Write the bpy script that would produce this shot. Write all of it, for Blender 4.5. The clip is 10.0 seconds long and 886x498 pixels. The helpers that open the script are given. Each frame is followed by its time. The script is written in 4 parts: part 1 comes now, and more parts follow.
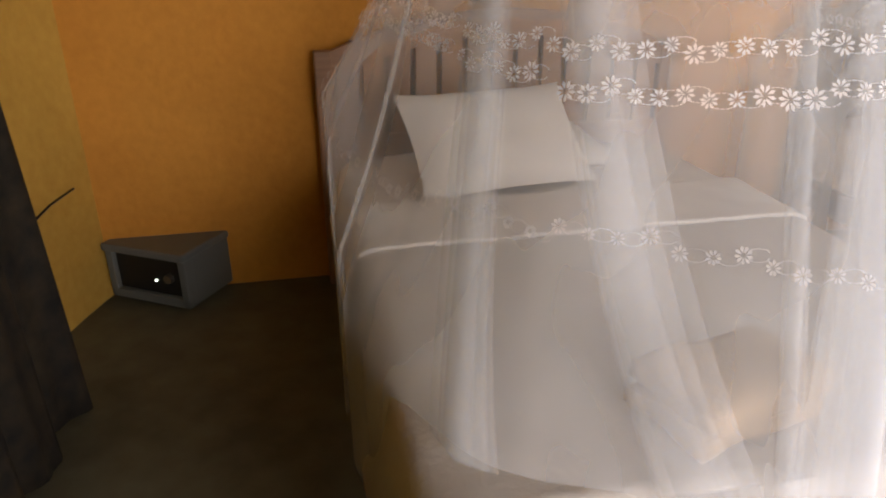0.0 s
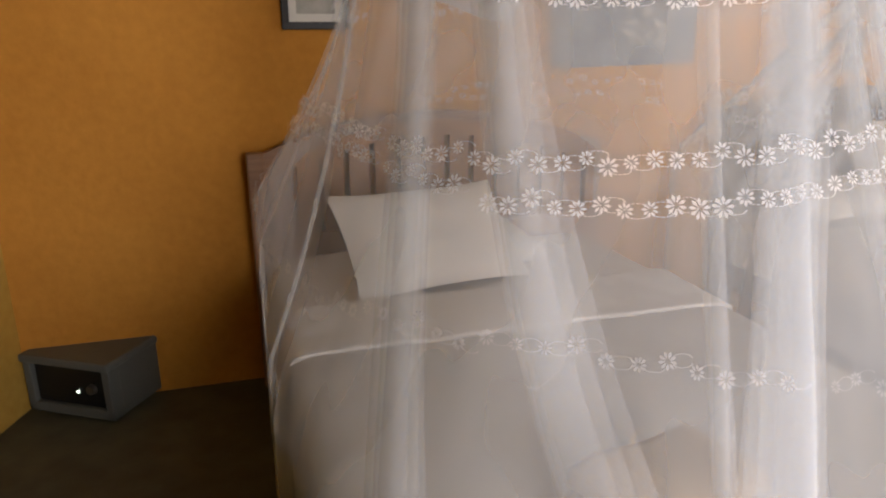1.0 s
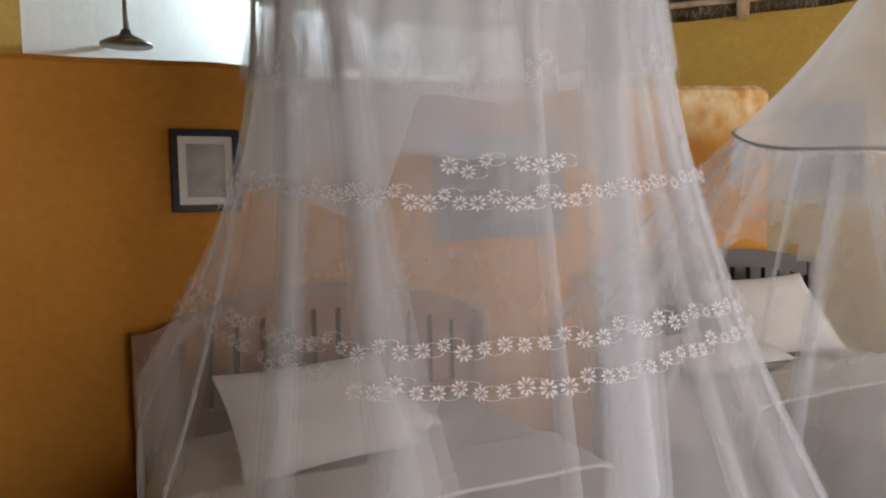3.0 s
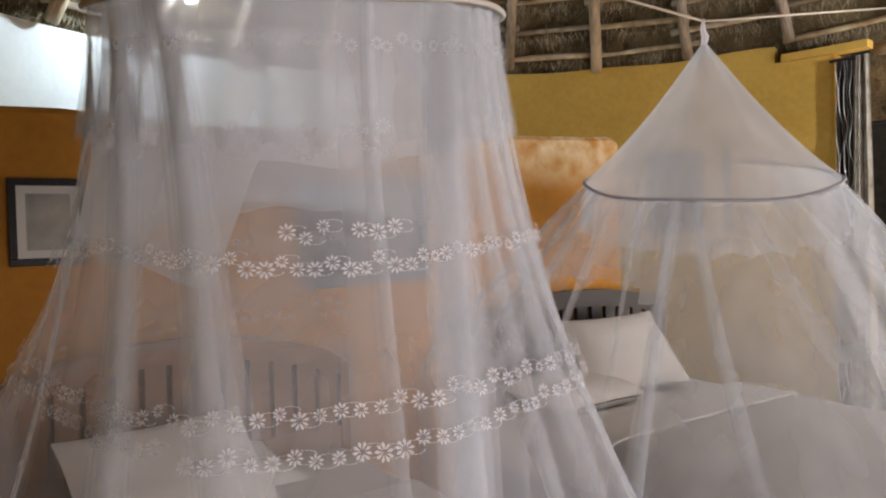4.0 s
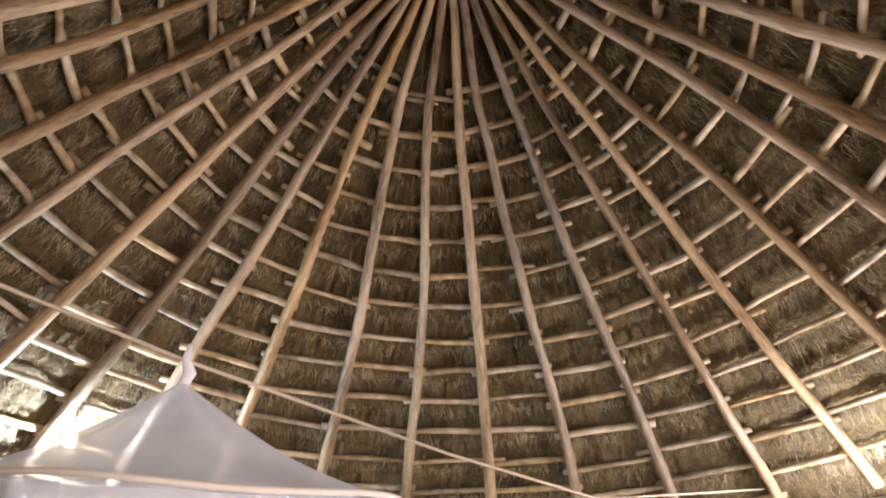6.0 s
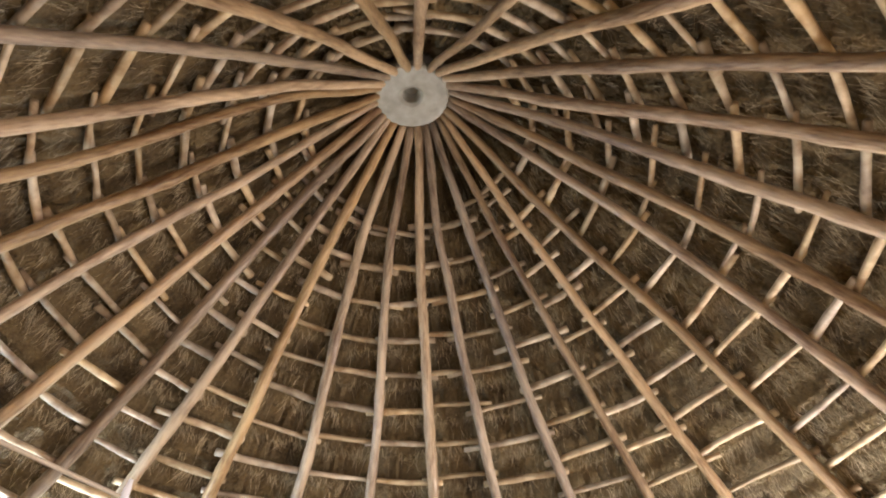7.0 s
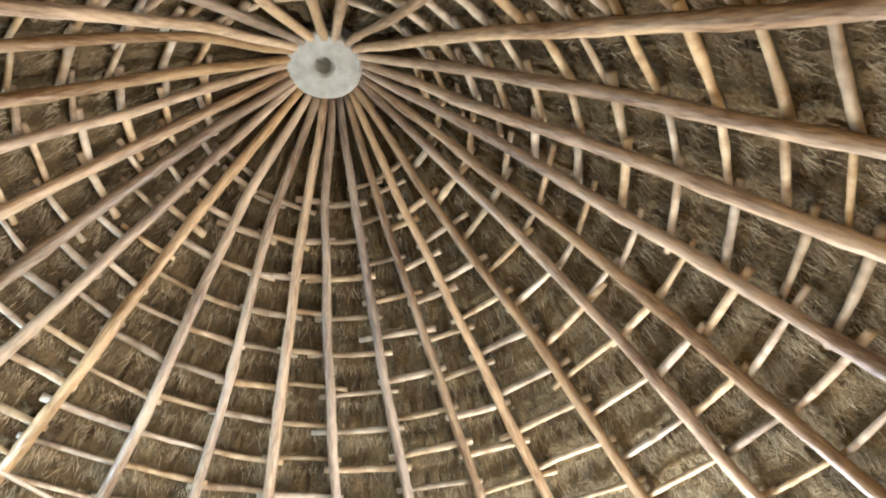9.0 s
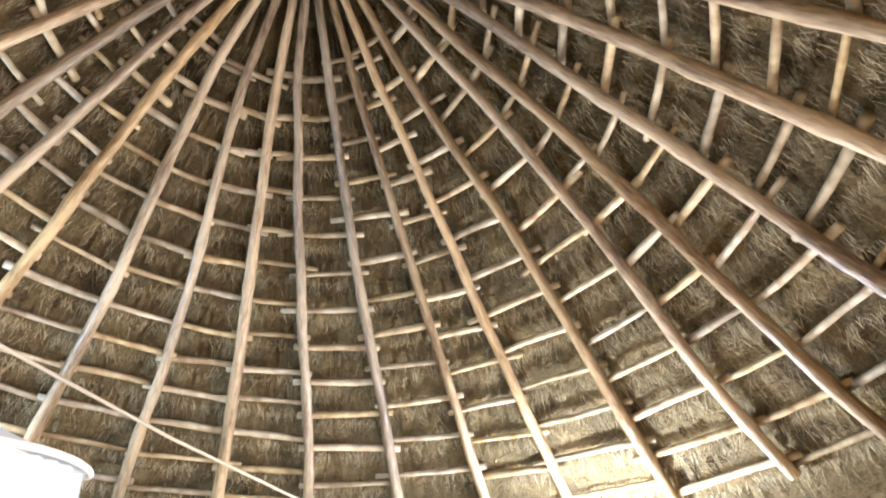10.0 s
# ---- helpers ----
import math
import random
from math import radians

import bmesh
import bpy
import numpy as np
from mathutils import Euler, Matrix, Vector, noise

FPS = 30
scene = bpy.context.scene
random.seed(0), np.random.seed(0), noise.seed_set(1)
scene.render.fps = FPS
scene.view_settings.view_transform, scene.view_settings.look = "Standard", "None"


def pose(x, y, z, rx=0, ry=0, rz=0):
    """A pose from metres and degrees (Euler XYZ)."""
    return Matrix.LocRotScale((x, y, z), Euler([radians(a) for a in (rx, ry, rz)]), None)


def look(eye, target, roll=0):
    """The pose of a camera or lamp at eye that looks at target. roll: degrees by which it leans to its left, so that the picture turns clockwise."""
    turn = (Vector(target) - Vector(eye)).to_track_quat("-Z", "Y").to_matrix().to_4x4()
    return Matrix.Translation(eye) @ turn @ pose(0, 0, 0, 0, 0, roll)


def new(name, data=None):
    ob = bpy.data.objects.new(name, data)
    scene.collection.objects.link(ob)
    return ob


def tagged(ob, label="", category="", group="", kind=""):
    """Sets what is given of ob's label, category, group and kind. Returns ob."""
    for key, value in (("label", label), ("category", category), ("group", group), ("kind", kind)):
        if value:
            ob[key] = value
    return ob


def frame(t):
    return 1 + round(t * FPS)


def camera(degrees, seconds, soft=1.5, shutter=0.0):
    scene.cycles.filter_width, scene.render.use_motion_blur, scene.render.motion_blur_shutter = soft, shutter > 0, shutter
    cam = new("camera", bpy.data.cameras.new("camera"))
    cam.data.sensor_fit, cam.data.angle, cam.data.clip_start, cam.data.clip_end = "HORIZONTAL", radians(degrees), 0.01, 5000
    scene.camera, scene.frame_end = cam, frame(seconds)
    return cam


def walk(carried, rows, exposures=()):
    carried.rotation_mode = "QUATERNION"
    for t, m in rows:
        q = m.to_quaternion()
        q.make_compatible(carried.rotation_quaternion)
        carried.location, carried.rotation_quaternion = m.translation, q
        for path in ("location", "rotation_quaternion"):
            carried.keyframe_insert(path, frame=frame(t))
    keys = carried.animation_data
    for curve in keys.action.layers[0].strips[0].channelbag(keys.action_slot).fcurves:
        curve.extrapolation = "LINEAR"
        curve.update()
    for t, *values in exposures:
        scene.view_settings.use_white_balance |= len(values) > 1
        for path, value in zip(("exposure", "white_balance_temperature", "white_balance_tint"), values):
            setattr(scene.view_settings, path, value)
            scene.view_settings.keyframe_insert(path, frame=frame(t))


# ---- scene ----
cam = camera(64.42, 10.0, soft=2.1)
walk(cam, [
    (0.0, pose(-0.127, 0.031, 1.375, 66.49, 0.35, 34.11)),
    (0.5, pose(-0.128, 0.043, 1.389, 68.59, 0.19, 31.47)),
    (1.0, pose(-0.115, 0.064, 1.414, 73.41, 0.44, 29.20)),
    (1.5, pose(-0.105, 0.057, 1.440, 76.64, 0.18, 27.71)),
    (2.0, pose(-0.096, 0.038, 1.474, 79.88, -0.89, 27.11)),
    (2.2, pose(-0.085, 0.038, 1.485, 80.67, -0.92, 27.33)),
    (3.3, pose(0.021, 0.031, 1.482, 87.62, 1.86, 18.16)),
    (3.5, pose(0.047, 0.038, 1.504, 88.12, 1.77, 16.09)),
    (4.0, pose(0.078, 0.031, 1.538, 88.65, 1.60, 12.10)),
    (4.5, pose(0.038, 0.094, 1.531, 96.95, 1.95, 10.44)),
    (5.0, pose(0.049, 0.082, 1.591, 104.54, 1.46, 8.53)),
    (5.5, pose(0.063, 0.085, 1.652, 116.09, 1.21, 5.92)),
    (5.7, pose(0.060, 0.095, 1.672, 119.30, 0.95, 4.85)),
    (6.8, pose(0.033, 0.107, 1.675, 132.33, 1.80, -0.04)),
    (7.0, pose(0.032, 0.087, 1.673, 134.07, 1.64, -0.75)),
    (7.5, pose(0.020, 0.078, 1.669, 136.96, 1.33, -3.84)),
    (8.0, pose(0.030, 0.078, 1.676, 137.10, 1.50, -7.19)),
    (8.5, pose(0.038, 0.096, 1.670, 137.00, 1.22, -10.29)),
    (9.0, pose(0.079, 0.140, 1.670, 133.46, 0.24, -14.54)),
    (9.5, pose(0.109, 0.198, 1.655, 129.36, -0.28, -16.56)),
    (10.0, pose(0.128, 0.236, 1.641, 125.12, -0.38, -17.47)),
], exposures=[(0.0, 0.86, 7250, 16), (1.0, 0.76, 7050, 15), (2.0, 0.5, 6950, 15), (3.5, 0.12, 6950, 18), (4.5, 0.1, 7000, 20), (5.0, 0.05, 7150, 23), (5.5, 0.68, 7100, 24), (7.0, 1.44, 7250, 20), (7.5, 1.93, 6700, 13), (8.0, 2.14, 6450, 11), (9.0, 2.14, 6350, 11), (10.0, 2.12, 6250, 11)])

# ---------------------------------------------------------------- light
world = bpy.data.worlds.new("world")
scene.world = world
world.use_nodes = True
wn = world.node_tree
sky = wn.nodes.new("ShaderNodeTexSky")
sky.sky_type, sky.sun_disc = "NISHITA", False
sky.sun_elevation, sky.sun_rotation = radians(50), radians(70)
wn.links.new(sky.outputs[0], wn.nodes["Background"].inputs[0])
wn.nodes["Background"].inputs[1].default_value = 0.15
sun = new("sun", bpy.data.lights.new("sun", "SUN"))
sun.data.energy, sun.data.angle, sun.data.color = 5.0, radians(0.5), (1.0, 0.93, 0.82)
sun.matrix_world = look((12, 8, 14), (0, 2.77, 0))

# ---------------------------------------------------------------- plan
CX, CY = 0.0, 2.77          # under the roof's hub
R = 3.22                    # inner radius of the round wall
ZW = 2.78                   # rafter axis at the wall
ZH = 5.67                   # underside of the hub
RH = 0.248
SLOPE = (ZH - ZW) / (R - 0.24)
WALL_T = 0.26
# partition's frame: u along it, v towards the beds' feet
PO, PU, PV = Vector((-2.304, 1.982)), Vector((0.701, 0.713)), Vector((0.713, -0.701))


def P(u, v, z):
    q = PO + PU * u + PV * v
    return Vector((q.x, q.y, z))


def polar(r, deg, z):
    return Vector((CX + r * math.cos(radians(deg)), CY + r * math.sin(radians(deg)), z))


def roof_z(r):
    return ZW + SLOPE * (R - r)


# ---------------------------------------------------------------- materials
def mat(name, colour, rough=0.8, metal=0.0, grain=40.0, vary=0.25, stain=3.0, bump=0.2, stretch=(1, 1, 1), second=None, spec=0.3, rnd=0.0, bump_d=0.01, island=0.0, edge=(0.55, 1.05)):
    """Principled surface with colour variation at two scales, and bump."""
    m = bpy.data.materials.new(name)
    m.use_nodes = True
    nt = m.node_tree
    N, L = nt.nodes, nt.links
    b = N["Principled BSDF"]
    b.inputs["Roughness"].default_value, b.inputs["Metallic"].default_value = rough, metal
    b.inputs["Specular IOR Level"].default_value = spec
    tc = N.new("ShaderNodeTexCoord")
    mp = N.new("ShaderNodeMapping")
    mp.inputs["Scale"].default_value = stretch
    L.new(tc.outputs["Object"], mp.inputs[0])
    if rnd:
        oi = N.new("ShaderNodeObjectInfo")
        off = N.new("ShaderNodeMath")
        off.operation = "MULTIPLY"
        off.inputs[1].default_value = 37.0
        L.new(oi.outputs["Random"], off.inputs[0])
        L.new(off.outputs[0], mp.inputs["Location"])
    n1, n2 = N.new("ShaderNodeTexNoise"), N.new("ShaderNodeTexNoise")
    n1.inputs["Scale"].default_value, n1.inputs["Detail"].default_value = grain, 6
    n2.inputs["Scale"].default_value, n2.inputs["Detail"].default_value = stain, 4
    L.new(mp.outputs[0], n1.inputs["Vector"])
    L.new(mp.outputs[0] if rnd else tc.outputs["Object"], n2.inputs["Vector"])
    mix = N.new("ShaderNodeMix")
    mix.data_type = "RGBA"
    c = Vector(colour)
    d = Vector(second) if second else c * (1 - vary)
    mix.inputs["A"].default_value, mix.inputs["B"].default_value = (*c, 1), (*d, 1)
    add = N.new("ShaderNodeMath")
    add.operation = "MULTIPLY_ADD"
    add.inputs[1].default_value, add.inputs[2].default_value = 0.6, 0.0
    L.new(n1.outputs["Fac"], add.inputs[0])
    ad2 = N.new("ShaderNodeMath")
    ad2.operation = "MULTIPLY_ADD"
    ad2.inputs[1].default_value = 1.0
    L.new(n2.outputs["Fac"], ad2.inputs[0])
    L.new(add.outputs[0], ad2.inputs[2])
    ramp = N.new("ShaderNodeMapRange")
    ramp.inputs["From Min"].default_value, ramp.inputs["From Max"].default_value = edge
    L.new(ad2.outputs[0], ramp.inputs["Value"])
    L.new(ramp.outputs[0], mix.inputs["Factor"])
    out = mix.outputs["Result"]
    if rnd:
        hs = N.new("ShaderNodeHueSaturation")
        mr = N.new("ShaderNodeMapRange")
        mr.inputs["To Min"].default_value, mr.inputs["To Max"].default_value = 1 - rnd, 1 + rnd
        L.new(oi.outputs["Random"], mr.inputs["Value"])
        L.new(mr.outputs[0], hs.inputs["Value"])
        fr, sa = N.new("ShaderNodeMath"), N.new("ShaderNodeMath")
        fr.operation, sa.operation = "WRAP", "MULTIPLY_ADD"
        mul = N.new("ShaderNodeMath")
        mul.operation = "MULTIPLY"
        mul.inputs[1].default_value = 7.31
        L.new(oi.outputs["Random"], mul.inputs[0])
        fr.inputs[1].default_value, fr.inputs[2].default_value = 1.0, 0.0
        L.new(mul.outputs[0], fr.inputs[0])
        sa.inputs[1].default_value, sa.inputs[2].default_value = 0.45, 0.78
        L.new(fr.outputs[0], sa.inputs[0])
        L.new(sa.outputs[0], hs.inputs["Saturation"])
        L.new(out, hs.inputs["Color"])
        out = hs.outputs[0]
    if island:
        ge = N.new("ShaderNodeNewGeometry")
        hs = N.new("ShaderNodeHueSaturation")
        mr = N.new("ShaderNodeMapRange")
        mr.inputs["To Min"].default_value, mr.inputs["To Max"].default_value = 1 - island, 1 + island
        L.new(ge.outputs["Random Per Island"], mr.inputs["Value"])
        L.new(mr.outputs[0], hs.inputs["Value"])
        L.new(out, hs.inputs["Color"])
        out = hs.outputs[0]
    L.new(out, b.inputs["Base Color"])
    bp = N.new("ShaderNodeBump")
    bp.inputs["Strength"].default_value, bp.inputs["Distance"].default_value = bump, bump_d
    L.new(n1.outputs["Fac"], bp.inputs["Height"])
    L.new(bp.outputs[0], b.inputs["Normal"])
    return m


def net_mat(name, cover, colour=(0.87, 0.91, 0.95), thin=0.28):
    """Fine white netting: part open, part white thread that scatters and passes light."""
    m = bpy.data.materials.new(name)
    m.use_nodes = True
    N, L = m.node_tree.nodes, m.node_tree.links
    N.remove(N["Principled BSDF"])
    out = N["Material Output"]
    tr, di, tl = N.new("ShaderNodeBsdfTransparent"), N.new("ShaderNodeBsdfDiffuse"), N.new("ShaderNodeBsdfTranslucent")
    di.inputs[0].default_value = tl.inputs[0].default_value = (*colour, 1)
    a, b = N.new("ShaderNodeMixShader"), N.new("ShaderNodeMixShader")
    a.inputs[0].default_value = thin
    L.new(di.outputs[0], a.inputs[1])
    L.new(tl.outputs[0], a.inputs[2])
    tc = N.new("ShaderNodeTexCoord")
    no = N.new("ShaderNodeTexNoise")
    no.inputs["Scale"].default_value, no.inputs["Detail"].default_value = 5.0, 1.5
    mp = N.new("ShaderNodeMapping")
    mp.inputs["Scale"].default_value = (1, 1, 0.16)
    L.new(tc.outputs["Object"], mp.inputs[0])
    L.new(mp.outputs[0], no.inputs["Vector"])
    mr = N.new("ShaderNodeMapRange")
    mr.inputs["From Min"].default_value, mr.inputs["From Max"].default_value = 0.3, 0.7
    mr.inputs["To Min"].default_value, mr.inputs["To Max"].default_value = cover * (0.75 if cover < 0.4 else 0.88), min(1, cover * (1.25 if cover < 0.4 else 1.12))
    L.new(no.outputs["Fac"], mr.inputs["Value"])
    L.new(mr.outputs[0], b.inputs[0])
    L.new(tr.outputs[0], b.inputs[1])
    L.new(a.outputs[0], b.inputs[2])
    L.new(b.outputs[0], out.inputs["Surface"])
    return m


M_OCHRE = mat("ochre_plaster", (0.56, 0.345, 0.07), 0.85, grain=25, stain=1.6, second=(0.44, 0.25, 0.045), bump=0.25)
M_ORANGE = mat("orange_plaster", (0.60, 0.27, 0.045), 0.85, grain=25, stain=1.6, second=(0.47, 0.2, 0.03), bump=0.25)


def scaled_patches(m, colour):
    """Pale lime bloom in patches near the top of the partition's free end."""
    N, L = m.node_tree.nodes, m.node_tree.links
    b = N["Principled BSDF"]
    old = b.inputs["Base Color"].links[0].from_socket
    tc, sp, no = N.new("ShaderNodeTexCoord"), N.new("ShaderNodeSeparateXYZ"), N.new("ShaderNodeTexNoise")
    no.inputs["Scale"].default_value, no.inputs["Detail"].default_value = 9, 5
    L.new(tc.outputs["Object"], sp.inputs[0])
    L.new(tc.outputs["Object"], no.inputs["Vector"])
    fac = None
    for sock, lo, hi in ((sp.outputs["Z"], 1.76, 2.02), (sp.outputs["X"], -0.8, -0.2), (no.outputs["Fac"], 0.28, 0.62)):
        r = N.new("ShaderNodeMapRange")
        r.inputs["From Min"].default_value, r.inputs["From Max"].default_value = lo, hi
        L.new(sock, r.inputs["Value"])
        if fac is None:
            fac = r.outputs[0]
        else:
            mu = N.new("ShaderNodeMath")
            mu.operation = "MULTIPLY"
            L.new(fac, mu.inputs[0])
            L.new(r.outputs[0], mu.inputs[1])
            fac = mu.outputs[0]
    mx = N.new("ShaderNodeMix")
    mx.data_type = "RGBA"
    L.new(fac, mx.inputs["Factor"])
    L.new(old, mx.inputs["A"])
    mx.inputs["B"].default_value = (*colour, 1)
    L.new(mx.outputs["Result"], b.inputs["Base Color"])


scaled_patches(M_ORANGE, (0.82, 0.68, 0.42))
M_WHITEWALL = mat("cream_plaster", (0.78, 0.76, 0.66), 0.8, grain=25, stain=2, vary=0.1, bump=0.15)
M_FLOOR = mat("dark_cement", (0.13, 0.125, 0.08), 0.55, grain=9, stain=1.5, vary=0.55, bump=0.08)
M_GROUND = mat("dry_soil", (0.42, 0.32, 0.2), 0.95, grain=8, stain=0.4, vary=0.3, bump=0.4)
M_THATCH = mat("thatch", (0.182, 0.128, 0.06), 0.95, grain=60, stain=4, second=(0.05, 0.033, 0.015), bump=1.0, bump_d=0.03)
M_STRAW = mat("straw", (0.42, 0.335, 0.215), 0.9, grain=30, stain=3, second=(0.12, 0.09, 0.05), bump=0.2, island=0.5)
M_POLE = mat("gum_pole", (0.44, 0.32, 0.198), 0.42, grain=70, stain=7, second=(0.12, 0.066, 0.032), bump=0.8, stretch=(0.16, 1, 1), edge=(0.64, 1.0), rnd=0.28, spec=0.5, bump_d=0.008)
M_BATTEN = mat("split_lath", (0.48, 0.385, 0.26), 0.7, grain=12, stain=6, second=(0.21, 0.14, 0.08), bump=0.4, rnd=0.35)
M_CEMENT = mat("cement_disc", (0.34, 0.33, 0.28), 0.9, grain=14, stain=7, second=(0.22, 0.21, 0.18), bump=0.3)
M_NET = net_mat("net_fabric", 0.265)
M_LINING = net_mat("net_lining", 0.5, thin=0.48)
M_PLEAT = net_mat("net_gathered", 0.22, thin=0.42)
M_NET2 = net_mat("net_cone", 0.48, thin=0.42)
M_CONE = net_mat("net_cone_dense", 0.62, thin=0.5)
M_FRILL = net_mat("net_frill", 0.17)
M_FRILL2 = net_mat("net_frill_dense", 0.36)
M_LACE = net_mat("lace_thread", 0.72, (0.92, 0.92, 0.95))
M_HEM = mat("net_hem", (0.62, 0.58, 0.52), 0.9, grain=60, vary=0.15)
M_SCALLOP = net_mat("lace_scallop", 0.32, (0.92, 0.92, 0.95))
M_GREYHEM = mat("grey_hem", (0.40, 0.40, 0.42), 0.9, grain=60, vary=0.15)
M_SHEET = mat("bed_linen", (0.64, 0.61, 0.57), 0.9, grain=9, stain=3, vary=0.06, bump=0.25, bump_d=0.02)
M_COVER = mat("bed_cover", (0.50, 0.475, 0.445), 0.9, grain=60, stain=3, vary=0.08, bump=0.3)
M_WOOD = mat("brown_wood", (0.34, 0.19, 0.11), 0.5, grain=6, stain=4, vary=0.4, stretch=(1, 1, 12), bump=0.15)
M_DARKWOOD = mat("dark_wood", (0.03, 0.022, 0.02), 0.45, grain=6, stain=4, vary=0.4, stretch=(1, 1, 12), bump=0.1)
M_SAFE = mat("grey_enamel", (0.12, 0.13, 0.12), 0.45, grain=90, vary=0.1, bump=0.05)
M_BLACK = mat("black_plastic", (0.012, 0.012, 0.012), 0.4, grain=50, vary=0.1, bump=0.02)
M_ROPE = mat("sisal_cord", (0.55, 0.47, 0.36), 0.9, grain=200, vary=0.3)
M_CURTAIN = mat("black_curtain", (0.007, 0.006, 0.005), 0.85, grain=14, stain=18, second=(0.03, 0.022, 0.012), stretch=(1, 1, 0.2), bump=0.3)
M_CURTAIN_L = mat("pale_curtain", (0.42, 0.38, 0.31), 0.85, grain=12, stain=14, second=(0.17, 0.145, 0.11), stretch=(1, 1, 0.2), bump=0.2)
M_GLASS = mat("dark_glass", (0.05, 0.055, 0.06), 0.15, grain=20, vary=0.2, bump=0.0, spec=0.6)
M_TOWEL = mat("towel", (0.44, 0.32, 0.2), 0.95, grain=150, vary=0.15, bump=0.6)
M_CANVAS = mat("canvas_print", (0.09, 0.12, 0.15), 0.8, grain=5, stain=6, second=(0.22, 0.25, 0.28), bump=0.1)
M_WHITE = mat("white_paint", (0.75, 0.74, 0.7), 0.6, grain=40, vary=0.06, bump=0.05)
M_PAPER = mat("print_paper", (0.55, 0.54, 0.5), 0.8, grain=9, stain=8, second=(0.3, 0.3, 0.28), bump=0.0)
M_CHROME = mat("aged_metal", (0.35, 0.33, 0.28), 0.35, metal=0.9, grain=40, vary=0.3, bump=0.05)


def lit(name, colour, strength):
    m = bpy.data.materials.new(name)
    m.use_nodes = True
    b = m.node_tree.nodes["Principled BSDF"]
    b.inputs["Emission Color"].default_value, b.inputs["Emission Strength"].default_value = (*colour, 1), strength
    return m


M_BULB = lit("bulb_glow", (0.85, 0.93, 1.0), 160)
M_LED = lit("indicator_glow", (0.8, 1.0, 0.9), 3)


# ---------------------------------------------------------------- mesh helpers
def mesh_of(bm, material, name="mesh", smooth=False):
    me = bpy.data.meshes.new(name)
    bm.normal_update()
    bm.to_mesh(me)
    bm.free()
    me.materials.append(material)
    if smooth:
        me.shade_smooth()
    return me


def part(name, bm, material, parent=None, label="", smooth=False):
    ob = new(name, mesh_of(bm, material, name, smooth))
    if parent:
        ob.parent = parent
    if label:
        tagged(ob, label)
    return ob


def empty(name, label, category, group="", kind=""):
    return tagged(new(name), label, category, group, kind)


def box(bm, lo, hi, m=Matrix.Identity(4), bevel=0.0):
    lo, hi = Vector(lo), Vector(hi)
    r = bmesh.ops.create_cube(bm, size=1, matrix=m @ Matrix.Translation((lo + hi) / 2) @ Matrix.Diagonal((*(hi - lo), 1)))
    if bevel:
        edges = list({e for v in r["verts"] for e in v.link_edges})
        bmesh.ops.bevel(bm, geom=edges, offset=bevel, segments=2, affect="EDGES", profile=0.5)
    return bm


def tube(bm, pts, radii, sides=8, caps=True):
    """A tube through points, with a radius at each."""
    pts = [Vector(p) for p in pts]
    rings = []
    for i, p in enumerate(pts):
        d = (pts[min(i + 1, len(pts) - 1)] - pts[max(i - 1, 0)]).normalized()
        a = d.cross(Vector((0, 0, 1)) if abs(d.z) < 0.9 else Vector((1, 0, 0))).normalized()
        b = d.cross(a)
        r = radii[i] if isinstance(radii, (list, tuple)) else radii
        rings.append([bm.verts.new(p + (a * math.cos(t) + b * math.sin(t)) * r) for t in [2 * math.pi * k / sides for k in range(sides)]])
    for q, s in zip(rings, rings[1:]):
        for k in range(sides):
            bm.faces.new((q[k], q[(k + 1) % sides], s[(k + 1) % sides], s[k]))
    if caps:
        bm.faces.new(rings[0][::-1])
        bm.faces.new(rings[-1])
    return bm


def grid(bm, f, nu, nv, close=False):
    """A sheet of nu x nv cells; f(a, b) gives the place for a, b from 0 to 1."""
    rows = [[bm.verts.new(f(i / nu, j / nv)) for i in range(nu + (0 if close else 1))] for j in range(nv + 1)]
    for q, s in zip(rows, rows[1:]):
        n = len(q)
        for i in range(nu):
            bm.faces.new((q[i], q[(i + 1) % n], s[(i + 1) % n], s[i]))
    return bm


def frame_matrix(origin, x_axis, y_axis):
    x, y = Vector(x_axis).normalized(), Vector(y_axis).normalized()
    z = x.cross(y)
    return Matrix.Translation(origin) @ Matrix((x, y, z)).transposed().to_4x4()


PART = Matrix(((PU.x, PV.x * -1, 0, PO.x), (PU.y, PV.y * -1, 0, PO.y), (0, 0, 1, 0), (0, 0, 0, 1)))  # local x = u, y = -v (into the wall), z up


# ---------------------------------------------------------------- structure
def arc_wall(name, a0, a1, z0, z1, material, label, r0=R, r1=R + WALL_T, wobble=0.015):
    bm = bmesh.new()
    n = max(2, int((a1 - a0) / 2.5))
    quad = []
    for i in range(n + 1):
        a = a0 + (a1 - a0) * i / n
        w = wobble * noise.noise((a * 0.11, z1, 3))
        quad.append([bm.verts.new(polar(r, a, z + (w if z == z1 else 0))) for r, z in ((r0, z0), (r1, z0), (r1, z1), (r0, z1))])
    for q, s in zip(quad, quad[1:]):
        for k in range(4):
            bm.faces.new((q[k], q[(k + 1) % 4], s[(k + 1) % 4], s[k]))
    bm.faces.new(quad[0]), bm.faces.new(quad[-1][::-1])
    bmesh.ops.recalc_face_normals(bm, faces=bm.faces)
    return tagged(part(name, bm, material), label, "wall", kind="structure")


